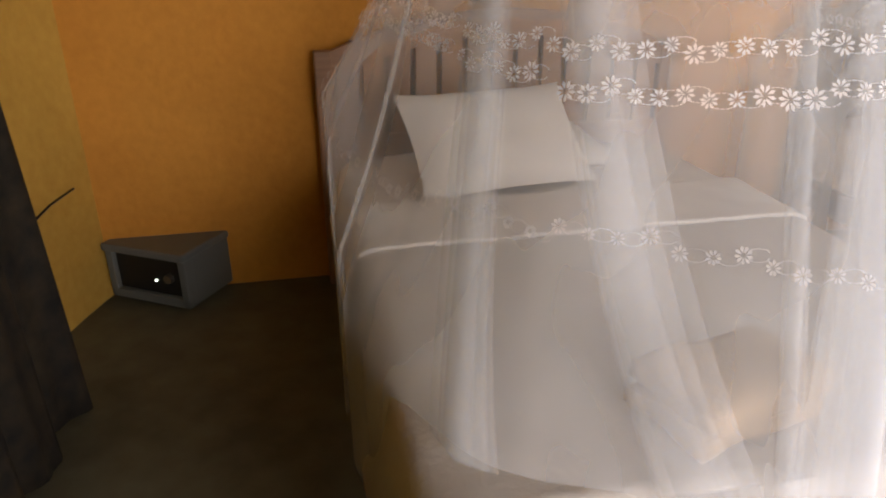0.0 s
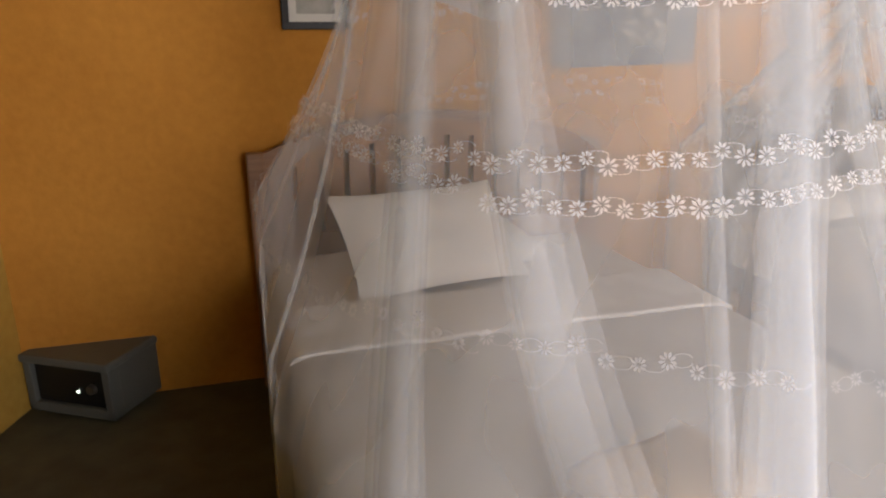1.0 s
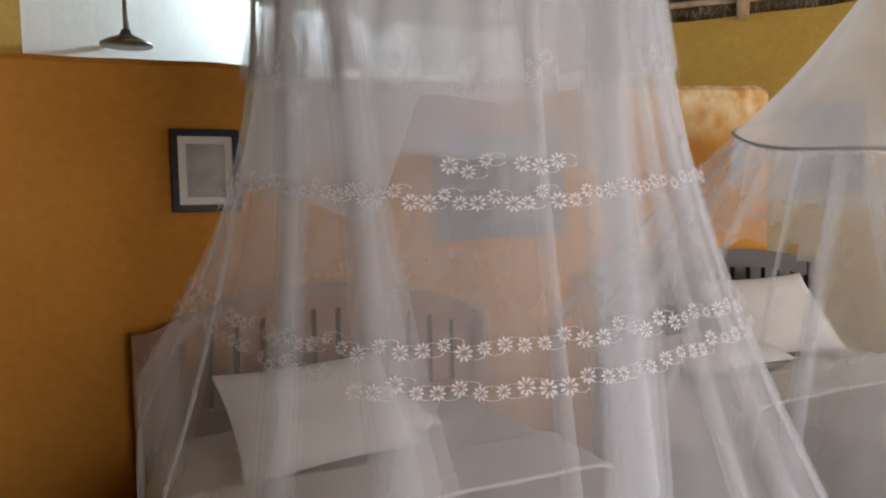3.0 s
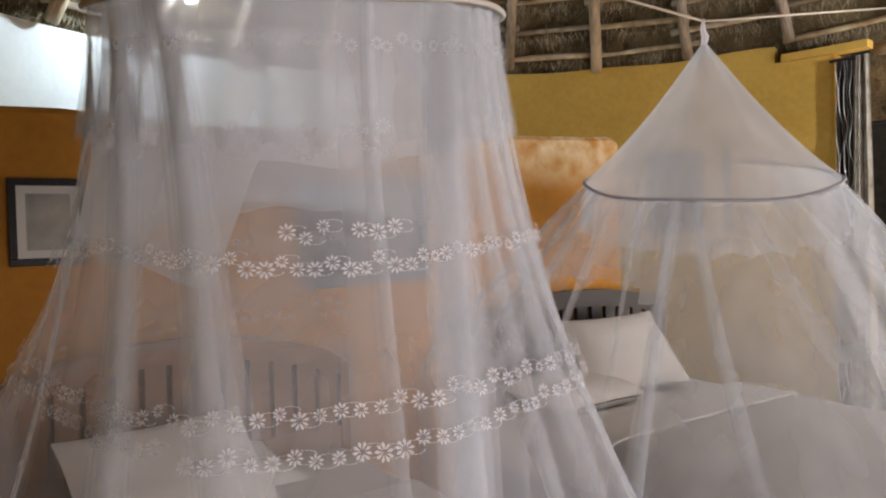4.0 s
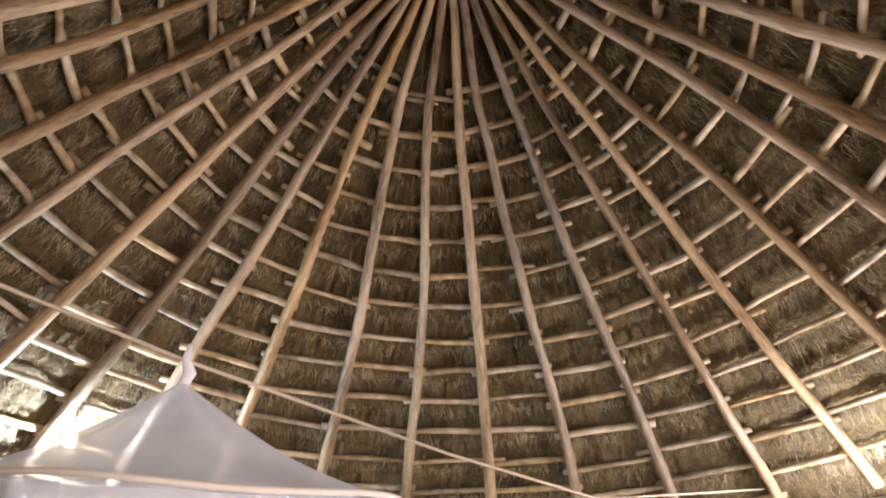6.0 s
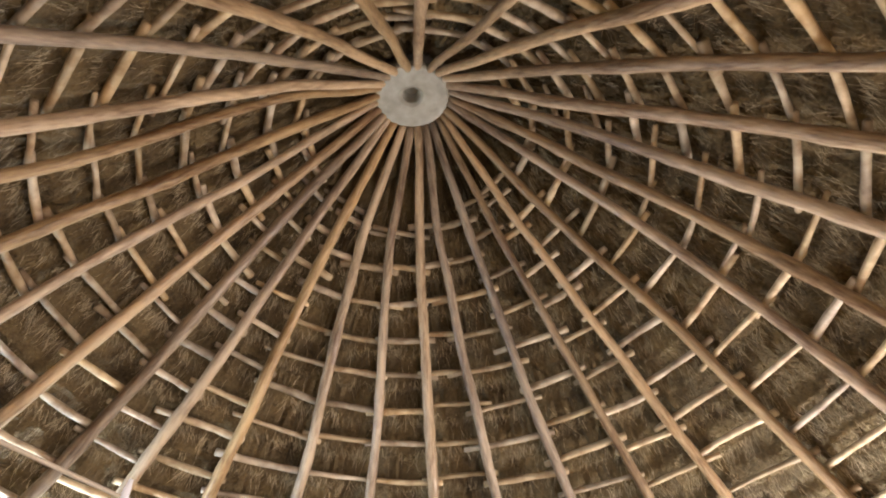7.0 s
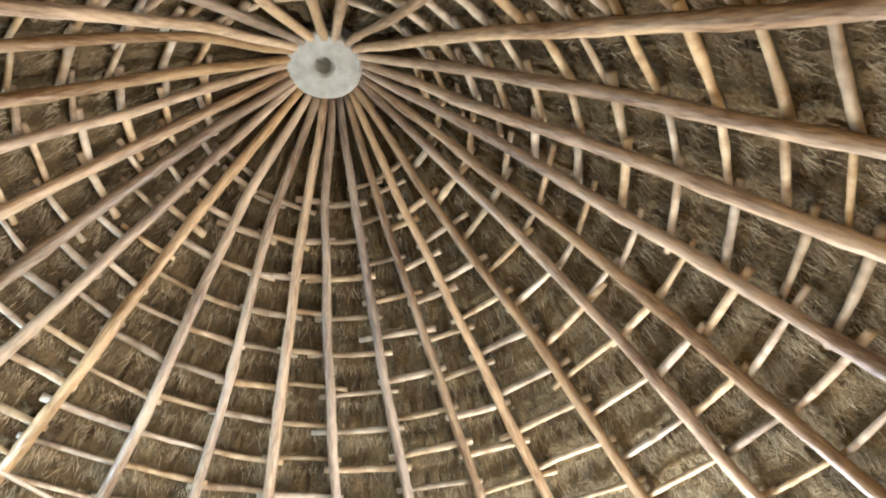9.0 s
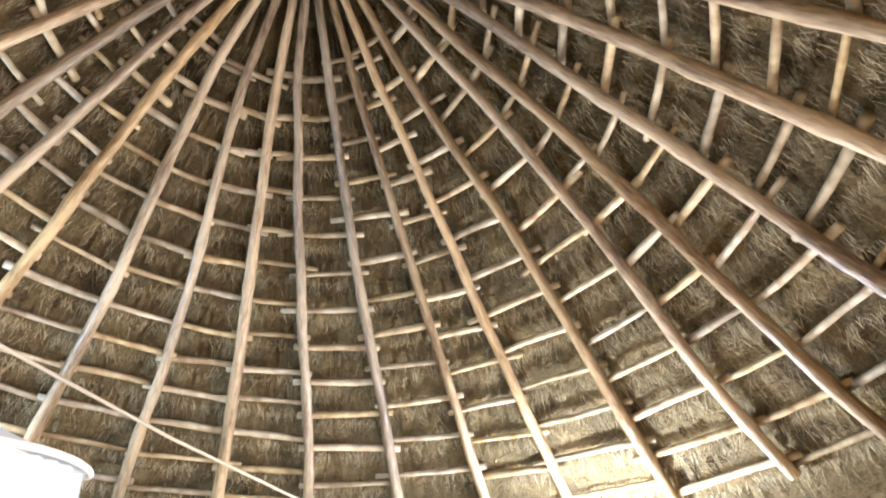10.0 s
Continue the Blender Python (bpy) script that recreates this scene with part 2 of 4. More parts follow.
# openings: door behind the camera, wide opening on the right
WT = 2.84
arc_wall("wall_northeast", 57, 64, 0, 2.72, M_OCHRE, "yellow ochre plastered wall end beside the opening")
arc_wall("wall_north", 64, 118, 0, WT, M_OCHRE, "yellow ochre plastered round wall under the thatch")
arc_wall("wall_bathroom", 118, 186, 0, WT, M_WHITEWALL, "cream painted bathroom stretch of the round wall")
arc_wall("wall_west", 186, 284, 0, WT, M_OCHRE, "yellow ochre plastered round wall, shaded corner", r0=3.10)
arc_wall("wall_south_lintel", 284, 318, 2.15, WT, M_OCHRE, "ochre plaster over the doorway")
arc_wall("wall_east", 318, 380, 0, 2.46, M_OCHRE, "yellow ochre plastered round wall")
bm = bmesh.new()
bmesh.ops.create_circle(bm, cap_ends=True, segments=64, radius=R + WALL_T - 0.01, matrix=Matrix.Translation((CX, CY, 0)))
tagged(part("floor", bm, M_FLOOR), "dark worn cement floor", "floor", kind="structure")
bm = bmesh.new()
bmesh.ops.create_circle(bm, cap_ends=True, segments=48, radius=400, matrix=Matrix.Translation((0, 0, -0.06)))
tagged(part("ground", bm, M_GROUND), "dry bare soil outside the hut", "ground", kind="structure")


def partition():
    prof = [(-0.75, 2.04), (0.01, 2.05), (0.58, 2.06), (0.76, 2.05), (0.99, 2.02), (1.41, 2.03), (2.1, 2.045), (2.85, 2.07), (3.3, 2.09), (3.58, 2.105), (3.62, 2.08)]
    bm = bmesh.new()
    n = 60
    t = 0.14
    cols = []
    for i in range(n + 1):
        u = prof[0][0] + (prof[-1][0] - prof[0][0]) * i / n
        for (a, za), (b, zb) in zip(prof, prof[1:]):
            if a <= u <= b + 1e-6:
                z = za + (zb - za) * (u - a) / (b - a)
        z += 0.008 * noise.noise((u * 4, 0, 1))
        cols.append([bm.verts.new(P(u, v, zz)) for v, zz in ((0, 0), (0, z - 0.025), (-0.02, z), (-t + 0.02, z), (-t, z - 0.025), (-t, 0))])
    for q, s in zip(cols, cols[1:]):
        for k in range(5):
            bm.faces.new((q[k], s[k], s[k + 1], q[k + 1]))
    bm.faces.new(cols[0]), bm.faces.new(cols[-1][::-1])
    bmesh.ops.recalc_face_normals(bm, faces=bm.faces)
    tagged(part("wall_partition", bm, M_ORANGE), "orange plastered head-high partition with an uneven top", "wall", kind="structure")


partition()


# ---------------------------------------------------------------- roof
RAFTERS = [-54.2, -40.5, -27.8, -14.4, -0.7, 11.0, 24.7, 37.0, 48.6, 61.3, 74.1, 87.6, 100.5, 114.2,
           128.0, 140.9, 152.4, 163.8, 178.1, 189.7, 202.9, 211.3, 225.4, 238.4, 258.4, 272.0, 290.3]
# how far each pole lies off its azimuth: a sidestep, a long bend and a short one, in centimetres
BENDS = [(0, -2, 0), (-1, -3, 1), (-1, 1, 1), (-3, -1, 0), (-5, 0, 2), (-8, 0, 3), (-1, 2, 2), (6, -1, 0), (4, 0, 0),
         (5, 0, -1), (8, 1, -1), (1, 1, 0), (0, 2.6, 1.6), (0, 3.5, 1.3), (2, 1, 0), (0, 0, 1), (-1, 2, 1), (1, 0, 0),
         (0, -1, -1), (0, -1, 1), (1, 4, 4), (0, 4, 2), (1, 3, -1), (1, 4, 0), (0, 0, 1), (0, 0, 0), (0, 0, 1)]
# first lath below the hub and the laths' spacing, bay by bay, where the bay has its own rhythm
BAYS = {2: (0.58, 0.288), 3: (0.70, 0.285), 4: (0.69, 0.282), 5: (0.72, 0.278), 6: (0.63, 0.275), 7: (0.72, 0.27), 8: (0.64, 0.269),
        9: (0.76, 0.264), 10: (0.76, 0.254), 11: (0.80, 0.25), 12: (0.83, 0.245), 13: (0.80, 0.25), 14: (0.70, 0.25), 15: (0.78, 0.25)}
ANGLE = math.atan(SLOPE)


def slope_point(deg, s, up=0.0):
    """A point s metres down the slope from the hub's edge at that azimuth; up: metres off the rafters' axes, outwards."""
    r = 0.2 + s * math.cos(ANGLE)
    return polar(r + up * math.sin(ANGLE), deg, roof_z(r) + up * math.cos(ANGLE))


SLOPE_LEN = (R - 0.06 - 0.2) / math.cos(ANGLE)
rng = random.Random(4)


def wander(k, x):
    """Sideways offset of a pole at the share x of its length, in metres."""
    step, long_bend, short_bend = BENDS[k]
    return 0.01 * (step + long_bend * math.sin(2 * math.pi * x) + short_bend * math.sin(3 * math.pi * x)) * min(1, 5 * x)


def bay_shift(k, s):
    """Sideways offset of the pole k at s metres down the slope, as degrees round the roof."""
    x = max(0.0, min(1.0, s / SLOPE_LEN))
    return RAFTERS[k % 27] + math.degrees(wander(k % 27, x) / (0.2 + s * math.cos(ANGLE)))


def roof():
    top = empty("roof", "round thatched roof on brown gum-pole rafters, seen from below", "roof", kind="structure")
    # thatch: courses that step down towards the eave
    bm = bmesh.new()
    nr, na = 75, 520
    s1 = (R + 0.75 - 0.2) / math.cos(ANGLE)

    def f(a, b):
        s = 0.0 + s1 * b
        deg = 360 * a
        saw = ((s + 0.1) / 0.25) % 1.0
        rag = 0.5 + 0.9 * noise.noise((deg * 0.9, math.floor((s + 0.1) / 0.25) * 3.7, 2))
        up = 0.088 + 0.055 * (1 - saw) * rag + 0.022 * noise.noise((deg * 0.35, s * 5.0, 0)) + 0.016 * noise.noise((deg * 1.6, s * 12, 7))
        return slope_point(deg, s, up)
    grid(bm, f, na, nr * 2, close=True)
    part("thatch", bm, M_THATCH, top, "brown weathered grass thatch in courses")
    # outer skin
    bm = bmesh.new()
    grid(bm, lambda a, b: slope_point(360 * a, -0.28 + (s1 + 0.32) * b, 0.36), 48, 4, close=True)
    part("thatch_outside", bm, M_THATCH, top)
    # rafters
    for k, deg in enumerate(RAFTERS):
        bm = bmesh.new()
        thick = rng.uniform(0.033, 0.042) * (1.12 if k in (0, 1, 2) else 1)
        pts, rad = [], []
        L = SLOPE_LEN - rng.uniform(-0.04, 0.05)
        n = 44
        for i in range(n + 1):
            x = i / n
            s = 0.02 + x * (L - 0.02)
            p = slope_point(deg, s, 0.012 * noise.noise((k * 3.1, x * 5, 0)))
            side = Vector((-math.sin(radians(deg)), math.cos(radians(deg)), 0))
            p += side * (wander(k, x) + 0.012 * noise.noise((k * 5.1, x * 9, 6)))
            pts.append(p)
            rad.append(thick * (0.72 + 0.36 * x) * (1 + 0.13 * noise.noise((k * 7.7, x * 14, 2)) + (0.14 if rng.random() < 0.14 else 0.0)))
        along = frame_matrix(pts[0], pts[-1] - pts[0], (-math.sin(radians(deg)), math.cos(radians(deg)), 0))
        back = along.inverted()
        tube(bm, [back @ p for p in pts], rad, 9)
        part("rafter", bm, M_POLE, top, smooth=True).matrix_world = along
    # battens: short laths from rafter to rafter, ends overlapping; tufts of thatch show below them
    TUFTS = []
    for k in range(27):
        first, step = BAYS.get(k, (0.62 + rng.uniform(0, 0.14), 0.255))
        j, s_mid = 0, first
        while s_mid < SLOPE_LEN + 0.02:
            t0, t1 = rng.uniform(-0.022, 0.022), rng.uniform(-0.022, 0.022)
            d0, d1 = bay_shift(k, s_mid), bay_shift(k + 1, s_mid)
            while d1 < d0:
                d1 += 360
            r_here = 0.2 + s_mid * math.cos(ANGLE)
            o0, o1 = (math.degrees((rng.uniform(0.03, 0.08) if rng.random() > 0.08 else 0.13) / r_here) for _ in range(2))
            a, b = slope_point(d0 - o0, s_mid + t0, 0.062), slope_point(d1 + o1, s_mid + t1, 0.062)
            bow = rng.uniform(-0.01, 0.01)
            pts = []
            for i in range(7):
                x = i / 6
                c = a.lerp(b, x)
                c += (slope_point(d0, s_mid + 0.1, 0.062) - slope_point(d0, s_mid, 0.062)).normalized() * bow * math.sin(math.pi * x)
                c.z += 0.005 * noise.noise((j * 5.3, k * 2.1, x * 3))
                pts.append(c)
            rr = rng.uniform(0.016, 0.025)
            bm = bmesh.new()
            taper = rng.uniform(-0.18, 0.18)
            tube(bm, pts, [rr * (1 + taper * (2 * i / 6 - 1)) * rng.uniform(0.88, 1.1) for i in range(7)], 7)
            part("batten", bm, M_BATTEN, top, smooth=True)
            d = d0
            while d < d1:
                TUFTS.append((d, s_mid + 0.02))
                d += math.degrees(rng.uniform(0.02, 0.05) / r_here)
            j += 1
            s_mid += step * rng.uniform(0.97, 1.03) if k not in BAYS else step
    # loose straw: frayed tufts below each lath, and single long ends
    verts, faces = [], []

    def blade(deg, s0, ln, turn, up0, up1, width):
        base = slope_point(deg, s0, up0)
        tip = slope_point(deg + math.degrees(turn * ln / (0.3 + s0 * 0.7)), s0 + ln, up1)
        w = Vector((-math.sin(radians(deg)), math.cos(radians(deg)), 0)) * width
        n = len(verts)
        verts.extend((base - w, base + w, tip + w * 0.4, tip - w * 0.4))
        faces.append((n, n + 1, n + 2, n + 3))
    for deg, s_mid in TUFTS:
        lean = rng.gauss(0, 0.25)
        shag = rng.uniform(0.5, 1.3)
        for _ in range(int(11 * shag)):
            blade(deg + math.degrees(rng.gauss(0, 0.018) / (0.2 + s_mid * 0.7)), s_mid + rng.uniform(0.0, 0.05), rng.uniform(0.03, 0.085) * shag,
                  lean + rng.gauss(0, 0.35), 0.093 + rng.uniform(0, 0.02), 0.082 - abs(rng.gauss(0, 0.02)), rng.uniform(0.0012, 0.0032))
    for i in range(15000):
        s_mid = rng.uniform(0.5, SLOPE_LEN + 0.1)
        if rng.random() < 0.2 + 0.8 * s_mid / SLOPE_LEN:
            blade(rng.uniform(0, 360), s_mid, rng.uniform(0.05, 0.2), rng.gauss(0, 0.3), 0.1 + rng.uniform(0, 0.02), 0.1 - abs(rng.gauss(0, 0.02)), rng.uniform(0.001, 0.0024))
    me = bpy.data.meshes.new("straw")
    me.from_pydata(verts, [], faces)
    me.materials.append(M_STRAW)
    o = new("straw", me)
    o.parent = top
    tagged(o, "loose pale straw ends hanging from the thatch", kind="stuff")
    # hub
    hub = empty("roof_hub", "round cement hub disc where the rafters meet", "hub")
    hub.location = (CX - 0.03, CY - 0.04, ZH - 0.035)
    bm = bmesh.new()
    prof = [(0.0, 0.11), (0.05, 0.11), (0.062, 0.02), (0.08, 0.003), (0.23, 0.0), (RH, 0.012), (RH, 0.26), (0.0, 0.26)]
    ring = []
    for r, z in prof:
        ring.append([bm.verts.new((r * math.cos(t), r * math.sin(t), z)) for t in [2 * math.pi * i / 40 for i in range(40)]] if r else [bm.verts.new((0, 0, z))])
    for q, w in zip(ring, ring[1:]):
        for i in range(40):
            a, b = (q[i], q[(i + 1) % 40]) if len(q) > 1 else (q[0], q[0])
            c, d = (w[i], w[(i + 1) % 40]) if len(w) > 1 else (w[0], w[0])
            bm.faces.new([v for v in dict.fromkeys((a, b, d, c))])
    bmesh.ops.recalc_face_normals(bm, faces=bm.faces)
    part("disc", bm, M_CEMENT, hub)
    bm = bmesh.new()
    tube(bm, [(0.085 * math.cos(q), 0.085 * math.sin(q), 0.004 + 0.003 * math.sin(3 * q)) for q in [2 * math.pi * i / 30 for i in range(31)]], 0.003, 6, caps=False)
    part("recess_rim", bm, M_CEMENT, hub, "raised rim of the central recess", smooth=True)
    bm = bmesh.new()
    tube(bm, [(RH * math.cos(q), RH * math.sin(q), 0.03 + 0.004 * math.sin(5 * q)) for q in [2 * math.pi * i / 40 for i in range(41)]], 0.012, 6, caps=False)
    part("edge_band", bm, M_CEMENT, hub, "rough outer edge", smooth=True)


roof()


# ---------------------------------------------------------------- beds
def soft_box(lo, hi, bulge, n=14, seed=0.0, wrinkle=0.01):
    """A pillow-like cushion between lo and hi, thin at its rim."""
    bm = bmesh.new()
    lo, hi = Vector(lo), Vector(hi)
    for side in (1, -1):
        def f(a, b, side=side):
            e = (max(0.0, 1 - abs(2 * a - 1) ** 2.6) * max(0.0, 1 - abs(2 * b - 1) ** 2.6)) ** 0.5
            x = lo.x + (hi.x - lo.x) * a
            y = lo.y + (hi.y - lo.y) * b
            x += (0.5 - a) * 0.035 * (1 - abs(2 * b - 1) ** 2)
            y += (0.5 - b) * 0.035 * (1 - abs(2 * a - 1) ** 2)
            z = (lo.z + hi.z) / 2 + side * (hi.z - lo.z) / 2 * (e * bulge + 0.04)
            z += wrinkle * noise.noise((a * 5 + seed, b * 5, side)) * e
            return Vector((x, y, z))
        grid(bm, f, n, n)
    bmesh.ops.remove_doubles(bm, verts=bm.verts, dist=0.004)
    bmesh.ops.recalc_face_normals(bm, faces=bm.faces)
    return bm


def headboard(parent, w, z_side, z_mid, y, material, slats):
    """Arched headboard in the bed's frame: x across, y into the wall."""
    def arch(x):
        t = 2 * x / w - 1
        return z_side + (z_mid - z_side) * (1 - t * t)
    for x in (0.0, w):
        bm = bmesh.new()
        box(bm, (x - 0.035, y - 0.03, 0), (x + 0.035, y + 0.03, z_side + 0.015), bevel=0.008)
        part("bedpost", bm, material, parent)
    bm = bmesh.new()
    grid(bm, lambda a, b: Vector((0.03 + (w - 0.06) * a, y + 0.022 * (1, -1, -1, 1, 1)[round(b * 4)], arch(0.03 + (w - 0.06) * a) - (0, 0, 0.1, 0.1, 0)[round(b * 4)])), 24, 4)
    part("top_rail", bm, material, parent)
    bm = bmesh.new()
    box(bm, (0.03, y - 0.02, 0.5), (w - 0.03, y + 0.02, 0.66), bevel=0.005)
    part("lower_rail", bm, material, parent)
    for i in range(slats):
        x = 0.09 + (w - 0.18) * i / (slats - 1)
        bm = bmesh.new()
        hw = 0.043
        box(bm, (x - hw, y - 0.012, 0.64), (x + hw, y + 0.012, arch(x) - 0.085), bevel=0.004)
        part("slat", bm, material, parent)


def bed(label, u0, u1, v0, v1, z_top, wood, slats, z_side, z_mid, fold):
    top = empty("bed", label, "bed", "beds under nets")
    top.matrix_world = PART @ Matrix.Translation((u0, -v0, 0))
    w, ln = u1 - u0, v1 - v0
    headboard(top, w, z_side, z_mid, 0.0, wood, slats)
    for x in (0.03, w - 0.03):
        bm = bmesh.new()
        box(bm, (x - 0.02, -ln, 0.22), (x + 0.02, -0.03, 0.38), bevel=0.006)
        part("side_rail", bm, wood, top)
        bm = bmesh.new()
        box(bm, (x - 0.035, -ln - 0.03, 0), (x + 0.035, -ln + 0.04, 0.45), bevel=0.008)
        part("leg", bm, wood, top)
    bm = bmesh.new()
    box(bm, (0.03, -ln - 0.02, 0.22), (w - 0.03, -ln + 0.02, 0.42), bevel=0.006)
    part("foot_rail", bm, wood, top)

    def blanket(name, y0, y1, z, drop, material, lbl, seed):
        bm = bmesh.new()
        def f(a, b):
            x = -0.02 + (w + 0.04) * a
            y = y0 + (y1 - y0) * b
            e = min(a, 1 - a) * w
            zz = z - (drop * max(0, 1 - e / 0.05) if e < 0.05 else 0) - 0.03 * max(0, 1 - e / 0.15) ** 2
            zz += 0.008 * noise.noise((x * 4, y * 4, seed)) + 0.004 * noise.noise((x * 13, y * 13, seed))
            return Vector((x, y, zz))
        grid(bm, f, 60, 36)
        r = bmesh.ops.extrude_face_region(bm, geom=bm.faces[:])
        bmesh.ops.translate(bm, verts=[q for q in r["geom"] if isinstance(q, bmesh.types.BMVert)], vec=(0, 0, -0.012))
        bmesh.ops.recalc_face_normals(bm, faces=bm.faces)
        part(name, bm, material, top, lbl, smooth=True)
    bm = bmesh.new()
    box(bm, (0.03, -ln + 0.03, 0.34), (w - 0.03, -0.05, z_top - 0.03), bevel=0.05)
    part("mattress", bm, M_SHEET, top)
    blanket("bed_cover", -ln - 0.015, -fold + 0.05, z_top, 0.40, M_COVER, "pale grey-beige woven bed cover", 1)
    blanket("folded_sheet", -fold - 0.26, -fold + 0.1, z_top + 0.014, 0.2, M_SHEET, "white sheet folded back over the cover", 5)
    blanket("bottom_sheet", -fold + 0.05, -0.06, z_top - 0.014, 0.22, M_SHEET, "white fitted sheet", 9)
    return top


def pillow(label, u, v, z, lean, turn, size=(0.66, 0.44, 0.16), seed=0.0):
    bm = soft_box((-size[0] / 2, -size[1] / 2, -size[2] / 2), (size[0] / 2, size[1] / 2, size[2] / 2), 0.96, seed=seed)
    ob = part("pillow", bm, M_SHEET, smooth=True)
    ob.matrix_world = PART @ Matrix.Translation((u, -v, z)) @ pose(0, 0, 0, lean, 0, turn)
    return tagged(ob, label, "pillow", "pillows")


bed("double bed with an arched brown slatted headboard and white linen", 0.225, 1.68, 0.07, 2.14, 0.59, M_WOOD, 13, 0.98, 1.135, 0.80)
bed("double bed with an arched dark slatted headboard and white linen", 2.42, 3.88, 0.07, 2.1, 0.64, M_DARKWOOD, 12, 1.09, 1.18, 0.68)
pillow("plump white pillow propped against the headboard", 0.80, 0.55, 0.735, 42, 10, (0.66, 0.44, 0.16))
pillow("white pillow lying flat beneath another", 0.93, 0.42, 0.655, 6, 4, seed=3)
pillow("plump white pillow propped against the dark headboard", 3.24, 0.36, 0.85, 50, -4, (0.72, 0.48, 0.17), seed=6)
pillow("white pillow lying flat at the dark headboard", 2.8, 0.42, 0.71, 8, 2, seed=8)


# ---------------------------------------------------------------- nets
def round_rect(t, cx, cy, hx, hy):
    """A bed-shaped outline: square at the head, rounder at the foot."""
    c, s = math.cos(t), math.sin(t)
    p = 4.0 + 1.2 * s
    k = (abs(c / hx) ** p + abs(s / hy) ** p) ** (-1 / p)
    return cx + k * c, cy + k * s


TILT = (-0.392, -0.833)      # the lean of the hoop over the brown bed
CORNER = (-0.657, -0.657)     # the way the hoops droop: towards the beds' feet


def flower(bm, at, n, up, size, petals=9, spin=0.0):
    """An embroidered daisy lying on the net: thin raised petals round an eye."""
    n = n.normalized()
    x = up.cross(n).normalized()
    y = n.cross(x)
    for i in range(petals):
        t = 2 * math.pi * i / petals + spin
        d = x * math.cos(t) + y * math.sin(t)
        s = x * -math.sin(t) + y * math.cos(t)
        o = at + n * 0.003
        q = [o + d * size * 0.22, o + d * size * 0.7 + s * size * 0.17, o + d * size, o + d * size * 0.7 - s * size * 0.17]
        bm.faces.new([bm.verts.new(p) for p in q])


def garland(bm, f, t0, t1, b_of, step, size, rnd_):
    """A wavy row of daisies and curls along a skirt f(t, b)."""
    t, i = t0, 0
    up = Vector((0, 0, 1))
    while t < t1:
        b = b_of(t) + 0.004 * math.sin(i * 2.1) + rnd_.uniform(-0.003, 0.003)
        p = f(t, b, 0.022)
        e = 0.01
        du, dv = f(t + e, b, 0.022) - p, f(t, b + e, 0.022) - p
        n = dv.cross(du)
        if n.length < 1e-9:
            n = Vector((1, 0, 0))
        if rnd_.random() < 0.05:
            t += step
            continue
        flower(bm, p, n, up, size * rnd_.uniform(0.72, 1.12), spin=rnd_.uniform(0, 1))
        n.normalize()
        x = up.cross(n).normalized()
        y = n.cross(x)
        # curls over and under
        arc = max(du.length / e, 0.05) * step
        for sgn in (1, -1):
            if rnd_.random() < 0.12:
                continue
            for k in range(7):
                a0, a1 = math.pi * k / 7, math.pi * (k + 0.8) / 7
                q = []
                for a, rr in ((a0, 0.92), (a1, 0.95), (a1, 1.08), (a0, 1.1)):
                    q.append(bm.verts.new(p + n * 0.003 + x * (arc * 0.5 + math.cos(a) * size * rr) + y * sgn * (size * 0.3 + math.sin(a) * size * 0.4 * rr)))
                bm.faces.new(q)
        t += step * rnd_.uniform(0.92, 1.08)
        i += 1


